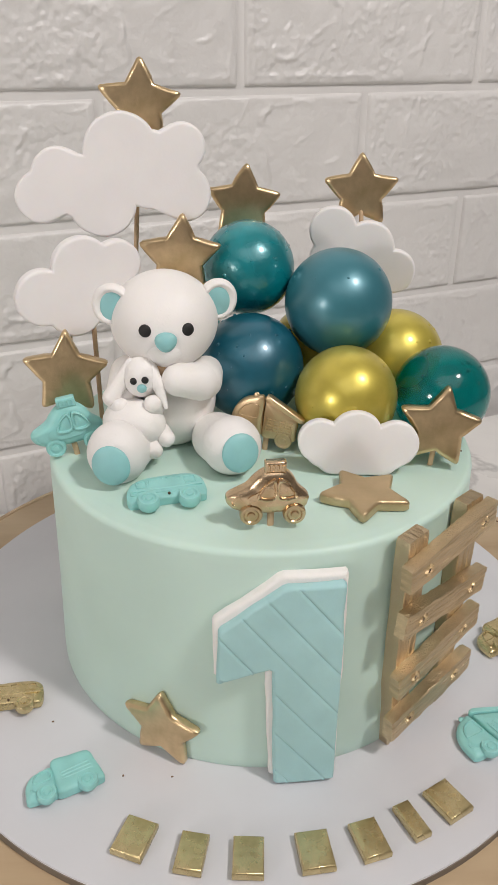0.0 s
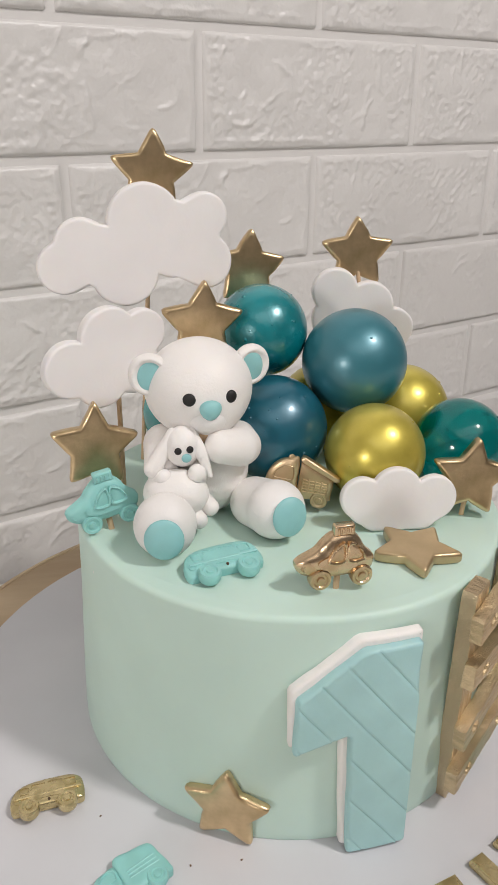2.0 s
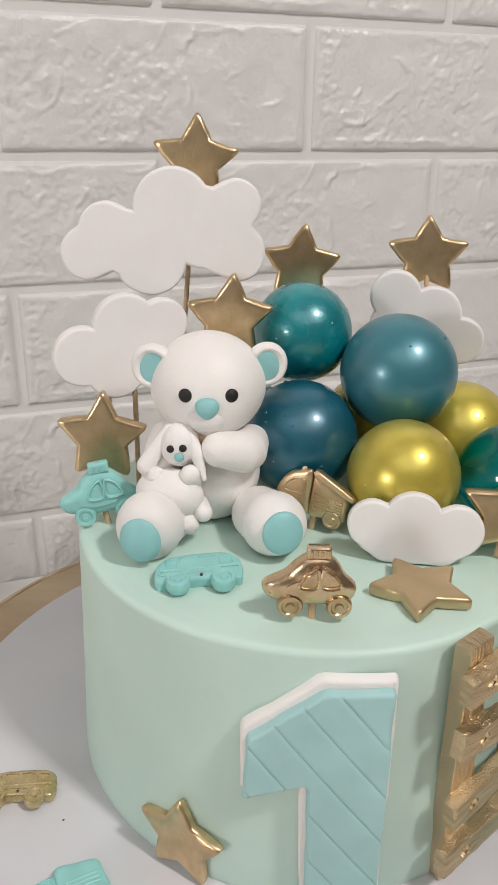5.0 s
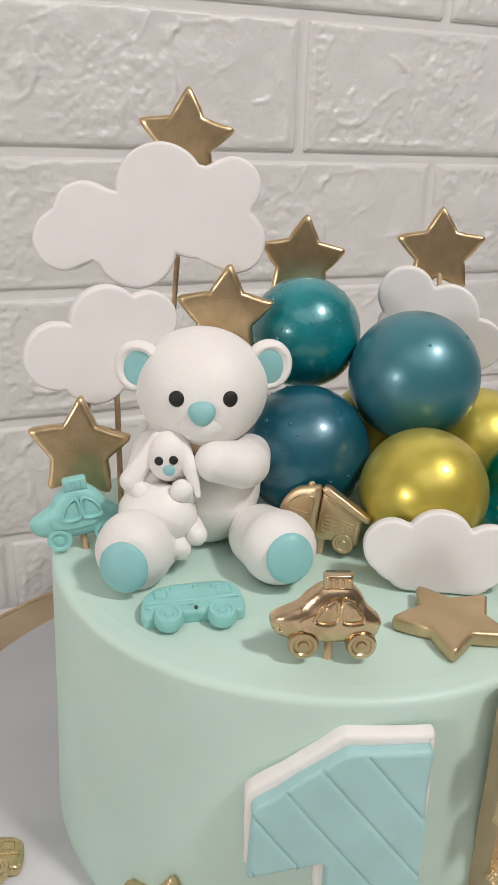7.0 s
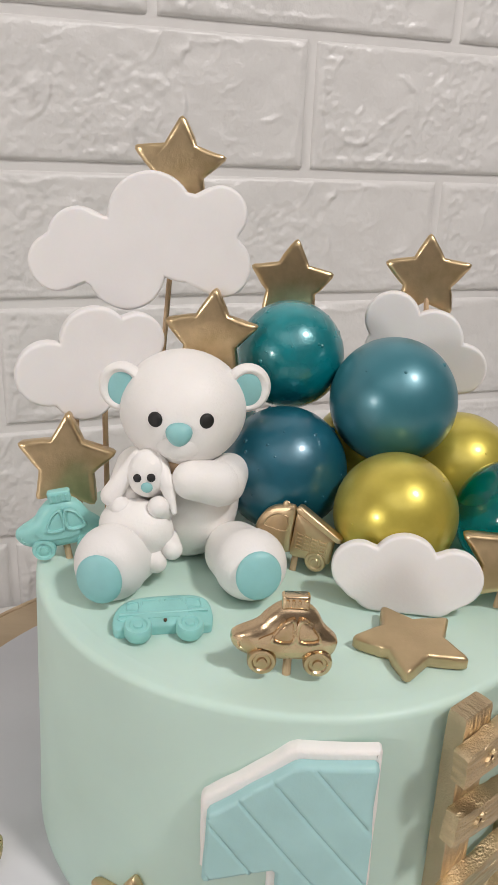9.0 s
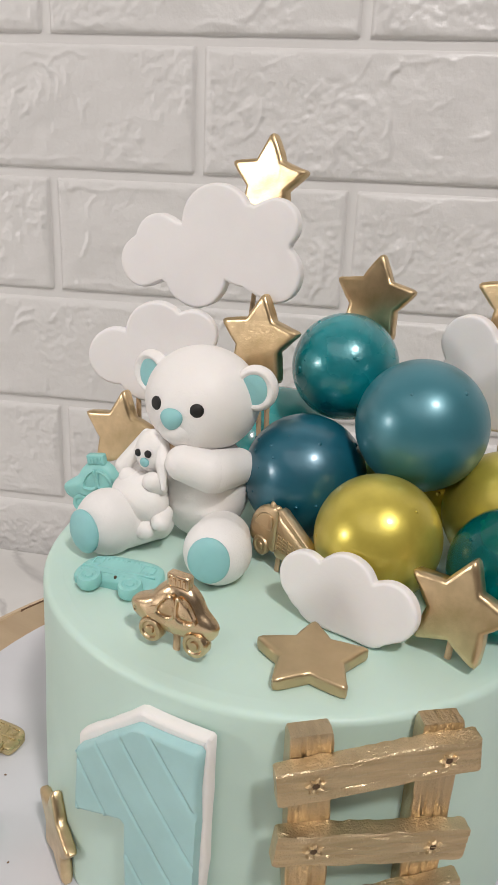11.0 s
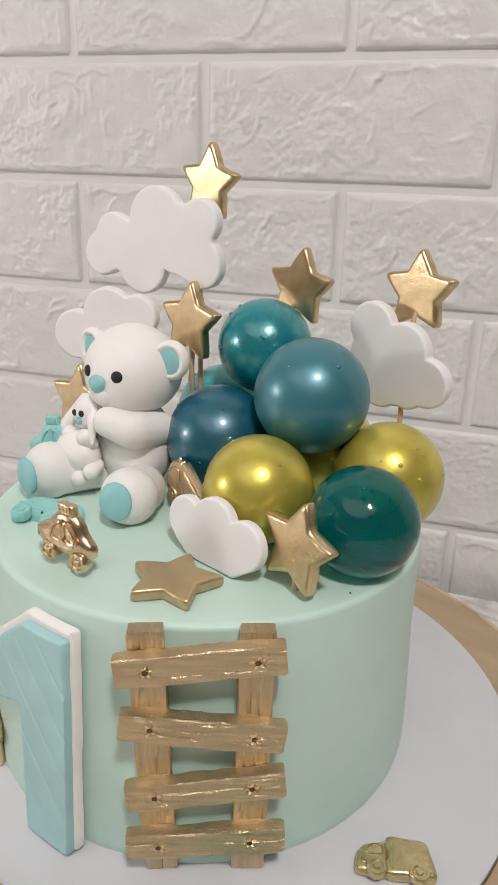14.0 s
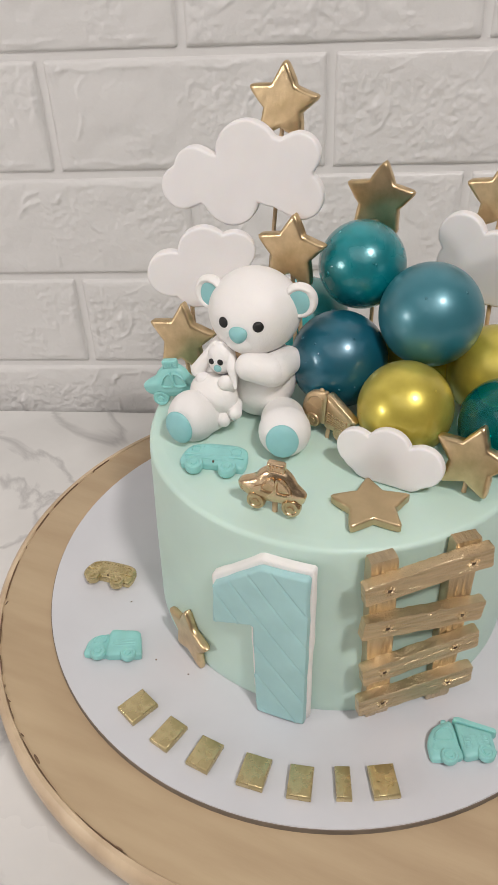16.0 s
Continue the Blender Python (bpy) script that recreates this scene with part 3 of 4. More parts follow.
capsule(bunny, (-0.0340, -0.0222, 0.1130), (-0.0317, -0.0246, 0.1066), 0.0021, 0.0007)
ball(bunny, (-0.0426, -0.0220, 0.0998), (0.0108, 0.0078, 0.0084), turn_z(-15))
capsule(bunny, (-0.0488, -0.0200, 0.1040), (-0.0466, -0.0228, 0.1062), 0.0027, 0.0029)
capsule(bunny, (-0.0350, -0.0222, 0.1052), (-0.0360, -0.0244, 0.1078), 0.0026, 0.0030)
capsule(bunny, (-0.0335, -0.0215, 0.0968), (-0.0320, -0.0256, 0.0958), 0.0027, 0.0029)
capsule(bunny, (-0.0375, -0.0245, 0.0945), (-0.0360, -0.0278, 0.0926), 0.0028, 0.0029)
bunny_ob = link("rabbit_figure", bunny, [M_WHITE, M_PAD, M_BLACK], smooth=180)
tagged(bunny_ob, "small white fondant rabbit with drooping ears in the bear's arms", "rabbit figure")


# ---- moulded toy vehicles ----
def mm(points):
    return [(x * 0.001, z * 0.001) for x, z in points]


def wheel(ob, x, z, r, mat, thick, out):
    bm = bmesh.new()
    r, x, z = r * 0.001, x * 0.001, z * 0.001
    t = thick * 0.001
    o = -out * 0.001
    lathe(bm, [(r * 0.9, o + t), (r, o + t * 0.8), (r, o + t * 0.2), (r * 0.9, o), (r * 0.68, o), (r * 0.58, o + 0.0006), (r * 0.36, o + 0.0006), (r * 0.3, o - 0.0001), (r * 0.1, o - 0.0002)], 28, "Y", (x, 0, z))
    part("wheel", bm, mat, ob)


def pane(ob, pts, face, mat, name="window", rim=0.84):
    bm = bmesh.new()
    outline = spline(mm(pts), 4)
    c = sum(outline, Vector((0, 0))) / len(outline)
    f = -face * 0.001
    def ring(s, y):
        return [Vector((c.x + (p.x - c.x) * s, f + y, c.y + (p.y - c.y) * s)) for p in outline]
    loft(bm, [ring(1.0, 0.0012), ring(1.0, -0.0003), ring(0.5 + rim / 2, -0.0006), ring(rim, -0.0003), ring(rim - 0.05, 0.0004), ring(0.5, 0.0001)])
    part(name, bm, mat, ob)


def bar_mesh(a, b, w, h, y):
    """A thin raised rib from a to b (mm) on a face."""
    bm = bmesh.new()
    a, b = Vector((a[0], 0, a[1])) * 0.001, Vector((b[0], 0, b[1])) * 0.001
    d = (b - a).normalized()
    n = Vector((-d.z, 0, d.x)) * w * 0.0005
    ring = []
    for s, y0 in ((1.0, 0.0006), (1.0, -h * 0.0005), (0.4, -h * 0.001)):
        ring.append([p + Vector((0, -y * 0.001 + y0, 0)) for p in (a + n * s, b + n * s, b - n * s, a - n * s)])
    loft(bm, ring)
    return bm


def taxi(m, mat, label, stick):
    ob = thing("toy_taxi", m, label, "toy car", "moulded toy vehicles")
    bm = bmesh.new()
    puffed(bm, spline(mm([(0, 8.0), (1.3, 9.9), (5.9, 12.3), (8, 14.7), (10.9, 17), (14, 17.6), (17.2, 17), (19.7, 14.7), (21.4, 11.6), (24.2, 8.8), (24.6, 6.7), (23.1, 4.0), (17.2, 3.0), (10, 2.9), (4.6, 3.7), (1.3, 5.2)]), 4), 0.0075, 0.5, 0.0008)
    part("body", bm, mat, ob)
    bm = bmesh.new()
    puffed(bm, mm([(11.2, 16.6), (17.5, 16.6), (17.5, 19.8), (17.0, 20.2), (11.7, 20.2), (11.2, 19.8)]), 0.0042, 0.3, back=-0.0022)
    sign = part("roof_sign", bm, mat, ob)
    for k in range(4):
        part("rib", bar_mesh((12.4 + k * 1.35, 17.6), (12.4 + k * 1.35, 19.3), 0.7, 0.5, 6.4), mat, sign)
    pane(ob, [(9.2, 9.0), (14.4, 8.9), (14.5, 15.0), (12.6, 14.8), (10.5, 12.5)], 8.5, mat, rim=0.76)
    pane(ob, [(15.1, 8.9), (20.5, 9.0), (19.5, 12.5), (17.5, 14.8), (15.1, 15.0)], 8.5, mat, rim=0.76)
    wheel(ob, 7.4, 3.4, 3.4, mat, 5.0, 8.2)
    wheel(ob, 20.2, 3.3, 3.4, mat, 5.0, 8.2)
    bm = bmesh.new()
    lathe(bm, [(0.0012, -0.0045), (0.0012, -0.0062), (0.0008, -0.0065), (0.0006, -0.0062)], 16, "Y", (0.0027, 0, 0.0072))
    part("headlight", bm, mat, ob)
    if stick:
        bm = bmesh.new()
        stick_mesh(bm, (0.0135, -0.0035, 0.006), (0.0135, -0.0035, -0.008), 0.0010)
        part("stick", bm, M_STICK, ob, "short wooden skewer")
    return ob


def bus(m, mat, label):
    ob = thing("toy_bus", m, label, "toy bus", "moulded toy vehicles")
    bm = bmesh.new()
    puffed(bm, spline(mm([(0.6, 4.0), (0, 6.5), (0.6, 9.8), (2.6, 12.8), (7, 14.5), (15, 15), (20.5, 14.7), (23.4, 12.8), (24.2, 8.6), (23.9, 5.2), (22.4, 3.9), (15, 4.2), (9, 4.1), (2.4, 3.4)]), 4), 0.0065, 0.32, 0.0004)
    part("body", bm, mat, ob)
    for x0, x1, z0, z1 in ((3.3, 6.3, 9.1, 11.9), (7.1, 11.7, 9.3, 12.6), (12.5, 17.1, 9.4, 12.8), (17.9, 21.6, 9.5, 12.5)):
        pane(ob, [(x0 + 0.4, z0), (x1 - 0.4, z0), (x1, z0 + 0.4), (x1, z1 - 0.4), (x1 - 0.4, z1), (x0 + 0.4, z1), (x0, z1 - 0.4), (x0, z0 + 0.4)], 6.1, mat, rim=0.86)
    wheel(ob, 6.0, 3.0, 3.3, mat, 5.5, 8.6)
    wheel(ob, 18.2, 3.0, 3.3, mat, 5.5, 8.6)
    part("belt_line", bar_mesh((1.5, 7.6), (23, 8.4), 0.8, 0.5, 6.6), mat, ob)
    bm = bmesh.new()
    lathe(bm, [(0.0012, -0.0048), (0.0012, -0.0064), (0.0008, -0.0067), (0.0006, -0.0063)], 16, "Y", (0.0023, 0, 0.0070))
    part("headlight", bm, mat, ob)
    # no recess: a dark disc gives the hole its shade
    bm = bmesh.new()
    lathe(bm, [(0.00042, -0.0058), (0.00042, -0.00682)], 12, "Y", (0.0125, 0, 0.0054))
    part("peg_hole", bm, M_HOLE_SHADE, ob, "small hole, its inner shade a flat dark disc")
    return ob


def truck(m, mat, label, stick=False, ribs="long"):
    ob = thing("toy_truck", m, label, "toy truck", "moulded toy vehicles")
    tipper = ribs in ("grid", "lid")
    bm = bmesh.new()
    if tipper:
        cab = [(0.2, 2.4), (-0.4, 5.5), (0.0, 9.4), (1.6, 13.0), (4.2, 15.6), (7.5, 16.9), (10.9, 17.0), (11.3, 8), (11.3, 2.4), (5, 1.9)]
    else:
        cab = [(0.3, 2.2), (0.0, 5.2), (0.4, 8.4), (2.4, 11.4), (5.6, 12.6), (9.2, 13.0), (9.8, 8), (9.8, 2.4), (5, 1.8)]
    puffed(bm, spline(mm(cab), 4), 0.0062, 0.42, 0.0004)
    part("cab", bm, mat, ob)
    bm = bmesh.new()
    if tipper:
        load = [(11.9, 2.2), (11.7, 8), (11.7, 14.9), (12.4, 15.9), (18, 13.6), (23.6, 11.0), (24.1, 9.8), (23.9, 5.0), (23.4, 2.6), (17, 2.2)]
    else:
        load = [(9.4, 2.0), (9.2, 8), (9.3, 14.8), (15, 15.2), (21.3, 14.9), (23.0, 10), (24.2, 5.0), (23.6, 2.6), (16, 2.0)]
    puffed(bm, spline(mm(load), 4), 0.0070, 0.3, 0.0002)
    box = part("box", bm, mat, ob)
    if ribs == "plain":
        part("rib", bar_mesh((10.6, 3.5), (10.6, 13.5), 0.6, 0.4, 6.9), mat, box)
    elif ribs == "long":
        for k in range(3):
            part("rib", bar_mesh((11.5, 6.0 + k * 1.2), (21.5 - k * 0.4, 7.2 + k * 1.4), 0.7, 0.5, 6.9), mat, box)
    else:
        for k in range(5):
            part("rib", bar_mesh((12.9, 5.4 + k * 1.15), (22.6, 5.4 + k * 1.0), 0.5, 0.9 if stick else 0.35, 6.9), mat, box)
        for k in range(5):
            part("rib", bar_mesh((13.1 + k * 2.3, 5.0), (13.1 + k * 2.3, 10.6 - k * 0.15), 0.6, 1.0 if stick else 0.5, 6.9), mat, box)
    if tipper:
        bm = bmesh.new()
        puffed(bm, mm([(11.3, 17.3), (11.8, 16.5), (25.3, 10.4), (26.2, 10.8), (26.3, 11.9), (13.0, 18.3), (11.9, 18.2)]), 0.0072, 0.20)
        part("lid", bm, mat, ob)
        bm = bmesh.new()
        ball(bm, (0.0080, -0.0034, 0.0172), (0.0012, 0.0012, 0.0013), u=14, v=10)
        part("beacon", bm, mat, ob)
        pane(ob, [(2.4, 9.2), (6, 9.0), (9.6, 9.2), (9.9, 12.0), (9.2, 14.2), (6.6, 14.4), (4.0, 12.9), (2.6, 11.0)], 6.3, mat, rim=0.88)
    else:
        pane(ob, [(2.7, 7.4), (7.9, 7.6), (8.0, 11.2), (4.4, 10.9)], 6.3, mat)
    wheel(ob, 6.2, 2.7, 3.2, mat, 4.5, 7.7)
    wheel(ob, 19.9 if tipper else 19.0, 2.7, 3.2, mat, 4.5, 7.9)
    bm = bmesh.new()
    r = 0.0018 if tipper else 0.0012
    lathe(bm, [(r, -0.0042), (r, -0.0060), (r * 0.7, -0.0063), (r * 0.5, -0.0058)], 20, "Y", (0.0024, 0, 0.0066 if tipper else 0.0050))
    part("headlight", bm, mat, ob)
    if stick:
        bm = bmesh.new()
        stick_mesh(bm, (0.0135, -0.0040, 0.005), (0.0135, -0.0040, -0.014), 0.0010)
        part("stick", bm, M_STICK, ob, "short wooden skewer")
    return ob


def lying(x, y, z, yaw, tilt=0):
    """The pose of a piece lying on its back with its middle at x, y."""
    return pose(x, y, z, 0, 0, yaw) @ pose(0, 0, 0, -90 + tilt, 0, 0) @ Matrix.Translation((-0.012, 0, -0.008))


taxi(pose(-0.0134, -0.0594, 0.0865, 0, 0, 3) @ Matrix.Diagonal((1, 0.70, 1, 1)), M_COPPER, "shiny rose-gold toy taxi on a short skewer on the cake", True)
taxi(pose(-0.0776, -0.0150, 0.0844, 0, 0, 13) @ pose(0, 0, 0, 0, -9, 0) @ Matrix.Diagonal((1, 0.72, 1, 1)), M_TEAL, "teal fondant toy taxi on a short skewer on the cake", True)
bus(lying(-0.0318, -0.0460, TOP + 0.0003, 12, 8) @ Matrix.Diagonal((1.04, 0.62, 1.08, 1)), M_TEAL, "teal fondant toy bus lying on the cake")
truck(pose(-0.0098, -0.0071, 0.0890, 0, 0, -18) @ pose(0, 0, 0, 0, 6, 0) @ Matrix.Diagonal((0.97, 0.42, 0.98, 1)), M_CHAMPAGNE, "matte gold toy truck on a short skewer on the cake", True, "grid")
bus(lying(-0.0905, -0.0465, 0.0003, 6) @ Matrix.Diagonal((1, 0.62, 1, 1)), M_OLIVEGOLD, "gold toy bus lying on the cake board")
truck(lying(-0.0655, -0.0810, 0.0003, 20) @ Matrix.Diagonal((1, 0.62, 1, 1)), M_TEAL, "teal fondant toy truck lying on the cake board beside the star")
truck(lying(0.0778, -0.0682, 0.0003, 28) @ Matrix.Diagonal((1, 0.62, 1, 1)), M_TEAL, "teal fondant toy truck lying on the board below the fence", False, "lid")
truck(lying(0.0984, -0.0192, 0.0003, 30) @ Matrix.Diagonal((1, 0.62, 1, 1)), M_OLIVEGOLD, "gold toy truck lying on the cake board", False, "plain")

# a few crumbs
for n, (x, y, z, where) in enumerate(((-0.0308, -0.0800, 0.0, "board"), (-0.0734, -0.0555, 0.0, "board"), (-0.0467, -0.0790, 0.0, "board"), (0.0718, -0.0154, TOP, "cake"))):
    bm = bmesh.new()
    ball(bm, (0, 0, 0.0002), (0.0004, 0.0003, 0.00025), turn_z(n * 50), u=10, v=7, squash=lambda p: p * (1 + 0.35 * noise.noise(p * 2.1 + Vector((n, 0, 0)))))
    crumb = link("crumb", bm, M_NICK)
    crumb.location = (x, y, z)
    tagged(crumb, "tiny dark crumb lying on the " + ("white cake board" if where == "board" else "mint frosting"), "crumb", "crumbs")

# seven flat gold bars in an arc on the board
for x, y, yaw, w in ((-0.0410, -0.1026, -22, 5.0), (-0.0240, -0.1080, -12, 4.2), (-0.0075, -0.1100, -4, 4.6), (0.0121, -0.1089, 6, 5.0), (0.0289, -0.1058, 15, 4.4), (0.0430, -0.1000, 23, 2.8), (0.0560, -0.0935, 30, 4.8)):
    ob = thing("gold_bar", pose(x, y, 0.0002, 0, 0, yaw), "short flat gold bar lying on the cake board", "gold bar", "gold bars in an arc")
    bm = bmesh.new()
    w, d = w * 0.001, 0.0062
    puffed(bm, [(-w, -d), (w, -d), (w, d), (-w, d)], 0.0030, 0.35)
    bmesh.ops.rotate(bm, verts=bm.verts, matrix=Matrix.Rotation(radians(-90), 3, "X"))
    part("bar", bm, M_OLIVEGOLD, ob)


# ---- the figure one on the cake's side ----
def wrapped_slab(name, outline, y0, y1, grooves, mat, parent):
    bm = bmesh.new()
    pts = []
    for i, (x, z) in enumerate(outline):
        a, b = Vector((x, z)) * 0.001, Vector(outline[(i + 1) % len(outline)]) * 0.001
        d, count = (b - a).normalized(), max(2, int((b - a).length / 0.005))
        side = Vector((-d.y, d.x))
        for k in range(count + 1):
            p = a + d * (0.0008 + ((b - a).length - 0.0016) * k / count)
            pts.append(p + side * 0.00045 * noise.noise(Vector((p.x * 130, p.y * 130, y1 * 3000))))
    inner = []
    for i, p in enumerate(pts):
        a, b = (p - pts[i - 1]).normalized(), (pts[(i + 1) % len(pts)] - p).normalized()
        m = Vector((-a.y - b.y, a.x + b.x)).normalized()
        inner.append(p + m * 0.0007 / m.dot(Vector((-a.y, a.x))))
    vo = [bm.verts.new((p.x, 0, p.y)) for p in pts]
    vi = [bm.verts.new((p.x, 0, p.y)) for p in inner]
    vf = [bm.verts.new((p.x + (p.x - q.x) * 0.8, 0, p.y + (p.y - q.y) * 0.8)) for p, q in zip(inner, pts)]
    bm.faces.new(vf)
    for outer_ring, inner_ring in ((vo, vi), (vi, vf)):
        for i in range(len(vo)):
            j = (i + 1) % len(vo)
            bm.faces.new((outer_ring[i], outer_ring[j], inner_ring[j], inner_ring[i]))
    def cut(point, normal):
        bmesh.ops.bisect_plane(bm, geom=bm.verts[:] + bm.edges[:] + bm.faces[:], plane_co=point, plane_no=normal, dist=1e-7)
    d = Vector((math.cos(radians(-51)), 0, math.sin(radians(-51))))
    n = Vector((-d.z, 0, d.x))
    lines = []
    for off in grooves:
        p = Vector((0.002, 0, off * 0.001))
        lines.append(p)
        for s in (-0.0011, -0.0006, 0, 0.0006, 0.0011):
            cut(p + n * s, n)
    for k in range(-7, 9):
        cut(Vector((k * 0.003, 0, 0)), Vector((1, 0, 0)))
    rims = {(round(v.co.x, 6), round(v.co.z, 6)) for v in bm.verts if v.is_boundary}
    ret = bmesh.ops.extrude_face_region(bm, geom=bm.faces[:])
    front = [v for v in ret["geom"] if isinstance(v, bmesh.types.BMVert)]
    for v in front:
        groove = min((abs((v.co - p).dot(n)) for p in lines), default=1)
        if (round(v.co.x, 6), round(v.co.z, 6)) in rims:
            v.co.y = -0.25
        else:
            v.co.y = -1 if groove > 5e-5 else -0.5
    for v in bm.verts:
        depth = {0: y0, -1: y1, -0.5: y1 - 0.00036, -0.25: y1 - 0.0007}[round(v.co.y, 2)]
        r = 0.0770 + depth + 0.0030 * (1 - v.co.z / 0.08)
        bend = 2.6 * r
        x0 = 0.004
        a = (v.co.x - x0) / bend
        v.co = Vector((x0 + bend * math.sin(a), -r + bend * (1 - math.cos(a)), v.co.z))
    return part(name, bm, mat, parent, smooth=55)


number = thing("number_one", Matrix.Identity(4), "pale blue fondant figure one edged in white on the cake's side", "number decoration")
wrapped_slab("backing", [(21.8, 79.3), (2.3, 78.5), (-17.6, 62.3), (-17.2, 41.9), (-1.8, 47.4), (0.4, 1.6), (22.2, 1.6)], -0.0012, 0.0018, (), M_WHITE, number)
wrapped_slab("front", [(20.8, 77.0), (3.2, 76.4), (-15.8, 60.7), (-16.4, 41.2), (0.3, 47.2), (1.8, 0.6), (21.4, 1.2)], 0.0019, 0.0046, (82.5, 67.5, 52.5, 37, 22, 7), M_BLUE, number)

# ---- gold fence on the cake's side ----
FENCE_POSE = pose(0, 0, 0, 0, 0, 41.3) @ Matrix.Translation((0.0018, -0.0768, 0)) @ pose(0, 0, 0, 0.9)
fence = thing("toy_fence", FENCE_POSE, "gold painted fence with four planks on the cake's side", "toy fence")


def board_mesh(length, width, thick, seed):
    """An uneven plank along x, centred, its face towards -y carved with wavy grain."""
    bm = bmesh.new()
    rings = []
    face = [(-1, 0.93 - 1.86 * k / 24) for k in range(25)]
    section = [(-0.9, -1), (0, -1.0), (0.9, -1), (1, -0.93), (1, 0), (1, 0.93), (0.9, 1), (0.45, 1), (0, 1), (-0.45, 1), (-0.9, 1)]
    for k in range(81):
        x = (k / 80 - 0.5) * length
        end = (0.0003, 0.00008)[k not in (0, 80)] if k in (0, 1, 79, 80) else 0
        w = width / 2 - end + 0.0003 * noise.noise(Vector((x * 90, seed, 0)))
        t = thick / 2 - end
        shift = 0.0003 * noise.noise(Vector((x * 60, seed + 9, 0)))
        ring = []
        for px, pz in face + section:
            j = 0.00022 * noise.noise(Vector((x * 200, px * 3 + seed, pz * 5)))
            cut = 0
            if px == -1:
                wave = pz * 10.5 + 2.2 * noise.noise(Vector((x * 75, pz * 0.8, seed + 4))) + x * 40
                cut = 0.0007 * max(0, math.sin(wave)) ** 6 * max(0, 0.40 + noise.noise(Vector((x * 110, pz * 2, seed + 31)))) * (1 - pz * pz * 0.8)
            elif pz == 1:
                j += 0.00025 * noise.noise(Vector((x * 420, px * 4, seed + 50)))
            ring.append(Vector((x, px * t + j + cut, pz * w + shift + j)))
        rings.append(ring)
    loft(bm, rings)
    return bm


POSTS = ((-0.0143, -2.9), (0.0138, 0.0))


def post_at(k, z):
    """Where the middle of a post stands at that height: both lean a little inwards."""
    u, lean = POSTS[k]
    return u - (z - 0.0429) * math.tan(radians(-lean))


for k, (u, lean) in enumerate(POSTS):
    bm = board_mesh(0.0856, 0.0099, 0.0052, u * 1000)
    bmesh.ops.rotate(bm, verts=bm.verts, matrix=Matrix.Rotation(radians(90 + lean), 3, "Y"))
    bmesh.ops.translate(bm, verts=bm.verts, vec=(u, -0.0012, 0.0434))
    part("post", bm, M_POST, fence)
for z, tilt, seed, shift, length in ((0.0782, 6.6, 1, -0.0023, 0.0460), (0.0560, -6.0, 2, -0.0014, 0.0462), (0.0350, 7.2, 3, -0.0001, 0.0456), (0.0152, 3.6, 4, 0.0002, 0.0464)):
    m3 = Matrix.Rotation(radians(-tilt), 3, "Y")
    at = Vector((0.0008 + shift, -0.0058, z))
    bm = board_mesh(length, 0.0092, 0.0043, seed * 3.7)
    bmesh.ops.rotate(bm, verts=bm.verts, matrix=m3)
    bmesh.ops.translate(bm, verts=bm.verts, vec=at)
    plank = part("plank", bm, M_LADDER, fence)
    for k in (0, 1):
        bm = bmesh.new()
        def petals(r, y, f=0.62):
            return [Vector((r * (1 if n % 2 else f) * math.cos(n * math.pi / 7), y, r * (1 if n % 2 else f) * math.sin(n * math.pi / 7))) for n in range(14)]
        loft(bm, [petals(0.0024, 0.0008), petals(0.0024, -0.0001), petals(0.0019, -0.0006), petals(0.0009, -0.0001, 0.8)], False, False)
        # the hole's shaded middle is a dark closed disc within gold petals
        loft(bm, [petals(0.00098, 0.0006, 0.8), petals(0.00098, -0.00012, 0.8)], False, True, 1)
        bmesh.ops.translate(bm, verts=bm.verts, vec=at + m3 @ Vector((post_at(k, z) - at.x, -0.00215, 0)))
        part("nail_hole", bm, [M_LADDER, M_HOLE_SHADE], plank, "flower-shaped nail hole, its inner shade a dark brown disc")

# ---- bricks of the wall, moulded in a few patterns ----
BRICK_W, BRICK_H, JOINT = 0.1648, 0.0662, 0.0042


def grain(x, z, cell, seed):
    """Smooth random heights between -1 and 1 with bumps of about that size."""
    table = np.random.RandomState(seed).uniform(-1, 1, (64, 64))
    x, z = x / cell + 31.3, z / cell + 17.7
    i, j = np.floor(x).astype(int), np.floor(z).astype(int)
    a, b = x - i, z - j
    a, b = a * a * (3 - 2 * a), b * b * (3 - 2 * b)
    def at(p, q):
        return table[(i + p) % 64, (j + q) % 64]
    return (at(0, 0) * (1 - a) + at(1, 0) * a) * (1 - b) + (at(0, 1) * (1 - a) + at(1, 1) * a) * b


def ridge(x, z, px, pz, wide):
    """A raised line along points, fading to both of its ends."""
    far = np.full(x.shape, 1e9)
    fade = np.zeros(x.shape)
    for n, (p, q) in enumerate(zip(px, pz)):
        d = (x - p) ** 2 + (z - q) ** 2
        nearer = d < far
        far = np.where(nearer, d, far)
        fade = np.where(nearer, math.sin(math.pi * (n + 0.7) / (len(px) + 0.4)) ** 0.6, fade)
    return np.exp(-far / wide ** 2) * fade


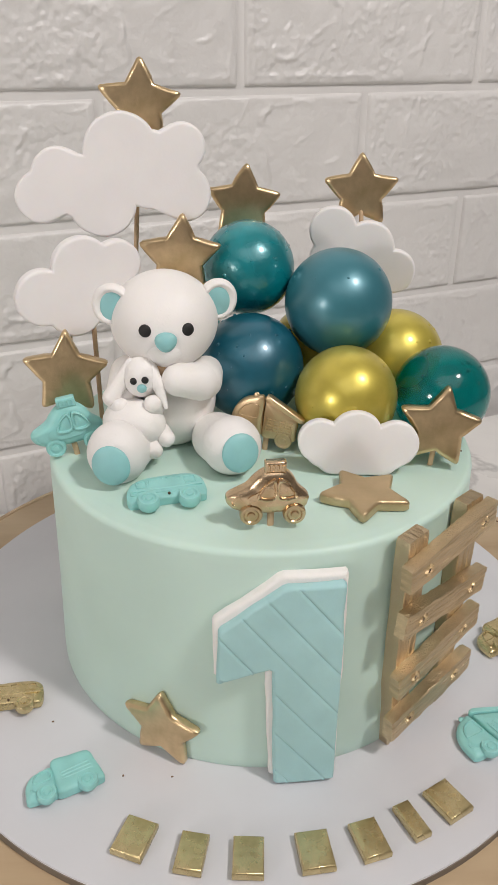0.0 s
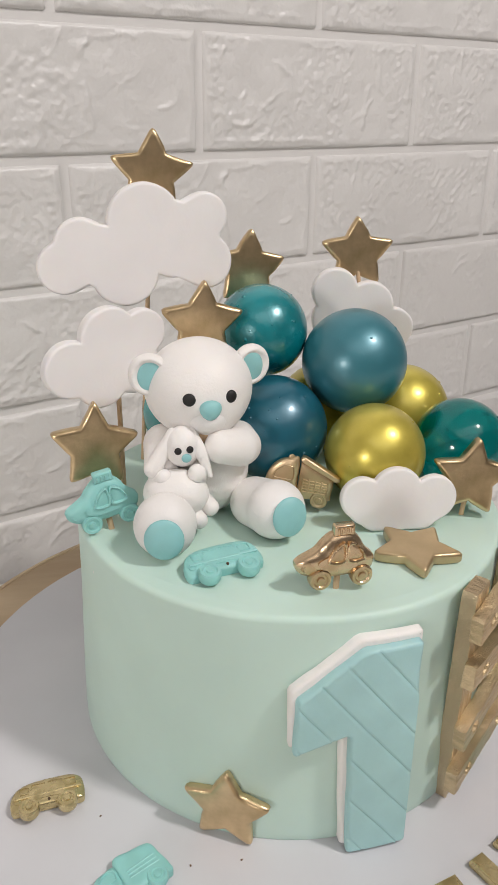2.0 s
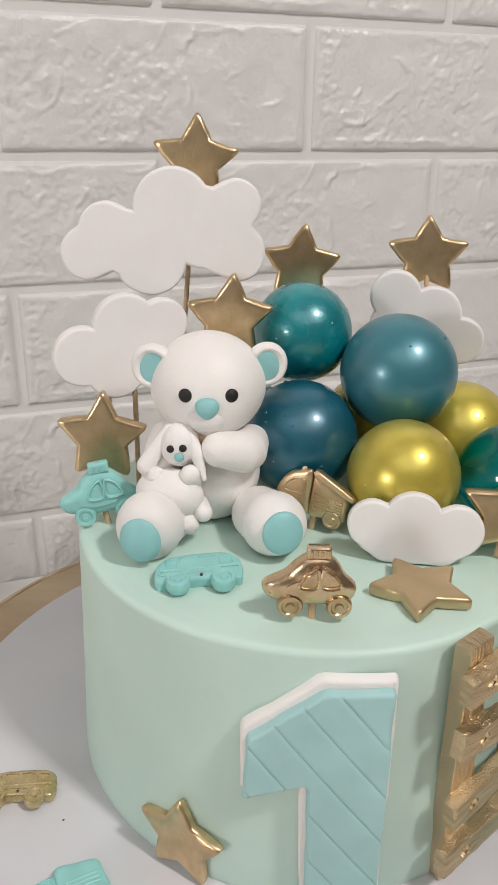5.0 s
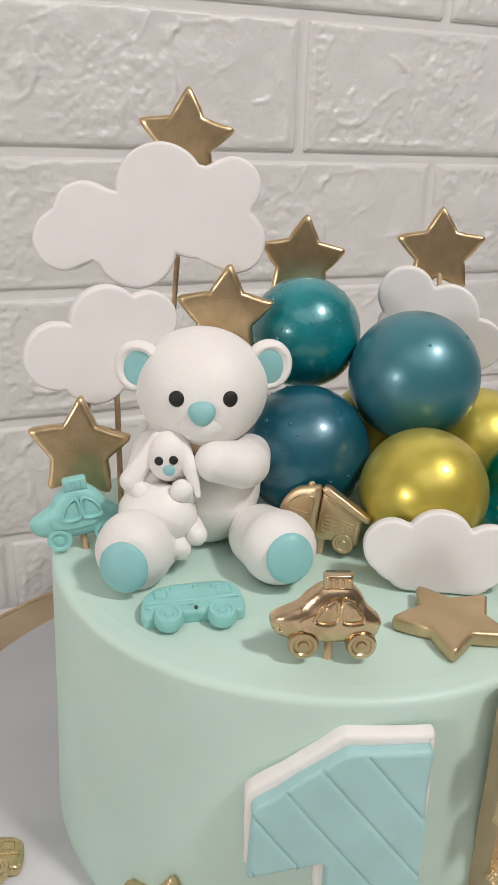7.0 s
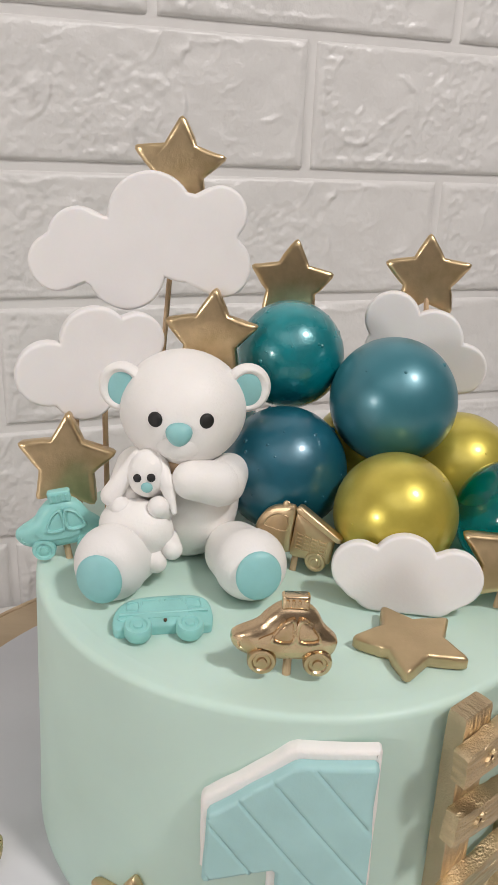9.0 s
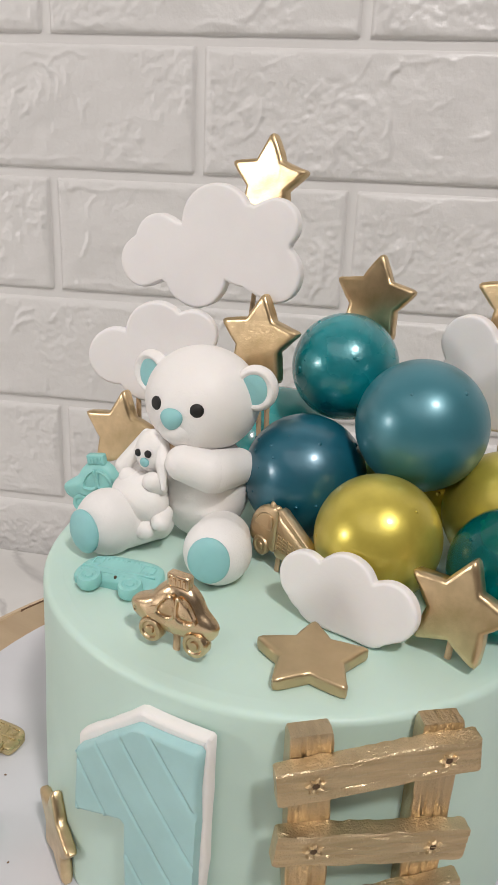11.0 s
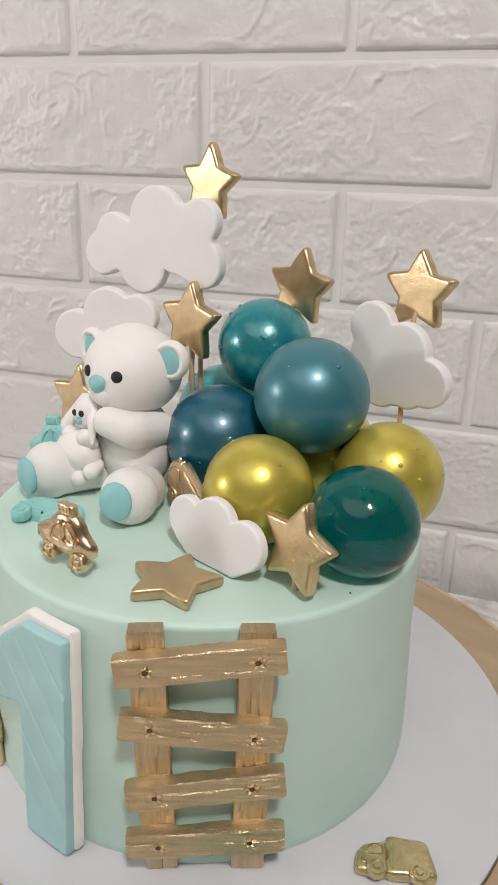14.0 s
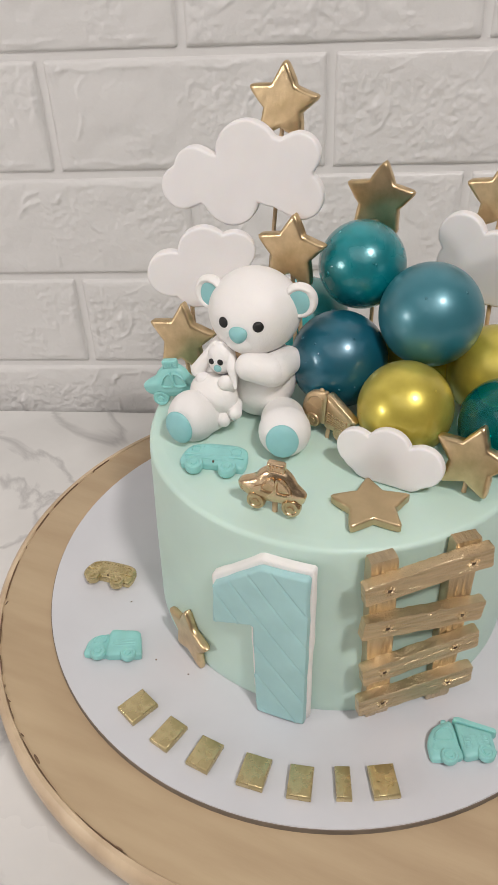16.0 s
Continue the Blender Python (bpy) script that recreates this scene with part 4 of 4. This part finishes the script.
def brick_mesh(k, nx, nz):
    w, h = BRICK_W - JOINT, BRICK_H - JOINT
    pick = random.Random(40 + k)
    gx, gz = np.meshgrid(np.linspace(-0.5, 0.5, nx + 1) * w, np.linspace(-0.5, 0.5, nz + 1) * h)
    wx = gx + 0.0030 * grain(gx, gz, 0.010, k) + 0.0008 * grain(gx, gz, 0.003, k + 70)
    wz = gz + 0.0030 * grain(gx, gz, 0.010, k + 50) + 0.0008 * grain(gx, gz, 0.003, k + 71)
    edge = np.minimum(w / 2 - np.abs(gx), h / 2 - np.abs(gz))
    rise = 0.0023 * (1 - np.exp(-np.maximum(edge, 0) / 0.0009))
    patch = np.clip(grain(gx, gz, 0.024, k + 9) * 2.2 + 0.55, 0, 1)
    relief = 0.00050 * grain(gx, gz, 0.0024, k + 20) * patch + 0.00030 * grain(gx, gz, 0.0011, k + 21) * patch
    relief += 0.0007 * grain(gx, gz, 0.016, k + 22) + 0.0004 * grain(gx, gz, 0.006, k + 23)
    for _ in range(2):
        cx, cz = pick.uniform(-0.42, 0.42) * w, pick.uniform(-0.15, 0.15) * h
        rx, rz = pick.uniform(0.010, 0.024), pick.uniform(0.012, 0.022)
        start, sweep = pick.uniform(0, 6.28), pick.uniform(1.2, 2.8)
        arc = start + np.linspace(0, sweep, 60)
        relief += 0.0011 * ridge(wx, wz, cx + rx * np.cos(arc), cz + rz * np.sin(arc), pick.uniform(0.0010, 0.0017))
    for _ in range(13):
        cx, cz = pick.uniform(-0.47, 0.47) * w, pick.uniform(-0.42, 0.42) * h
        way, length, bend = pick.gauss(1.25, 0.45), pick.uniform(0.006, 0.022), pick.uniform(-0.9, 0.9)
        run = np.linspace(-0.5, 0.5, 24)
        turned = way + bend * run
        relief += pick.uniform(0.0005, 0.0012) * ridge(wx, wz, cx + length * run * np.cos(turned), cz + length * run * np.sin(turned), pick.uniform(0.0007, 0.0013))
    rim = edge + 0.0016 * grain(gx, gz, 0.008, k + 30)
    relief += 0.0007 * np.exp(-((rim - 0.0050) / 0.0010) ** 2) * np.clip(grain(gx, gz, 0.020, k + 31) * 3 + 0.2, 0, 1)
    depth = -rise - relief * np.clip(edge / 0.004, 0, 1) + np.where(edge < 1e-6, 0.0006, 0)
    verts = np.stack([gx, depth, gz], axis=2).reshape(-1, 3)
    first = (np.arange(nz)[:, None] * (nx + 1) + np.arange(nx)[None, :]).reshape(-1)
    faces = np.stack([first, first + 1, first + nx + 2, first + nx + 1], axis=1)
    me = bpy.data.meshes.new("brick")
    me.from_pydata(verts.tolist(), [], faces.tolist())
    me.materials.append(M_WALL)
    me.polygons.foreach_set("use_smooth", [True] * len(me.polygons))
    return me


near_bricks = [brick_mesh(k, 150, 60) for k in range(7)]
far_bricks = [brick_mesh(k, 40, 16) for k in range(7)]
rng = random.Random(11)
ROW_Z, COL_X = 0.1905, 0.0005
GRID = Matrix.Translation((0.12, 0, ROW_Z)) @ pose(0, 0, 0, 0, -0.8) @ Matrix.Translation((-0.12, 0, -ROW_Z))
for r in range(-4, 7):
    z = ROW_Z + (r + 0.5) * BRICK_H
    for c in range(-7, 7):
        x = COL_X + (c + (0.5 if r % 2 else 0.0)) * BRICK_W
        shapes = near_bricks if -4 <= c <= 4 and r <= 3 else far_bricks
        ob = new("brick", shapes[rng.randrange(7)])
        ob.parent = wall_back
        ob.matrix_basis = GRID @ pose(x, 0.0060, z)
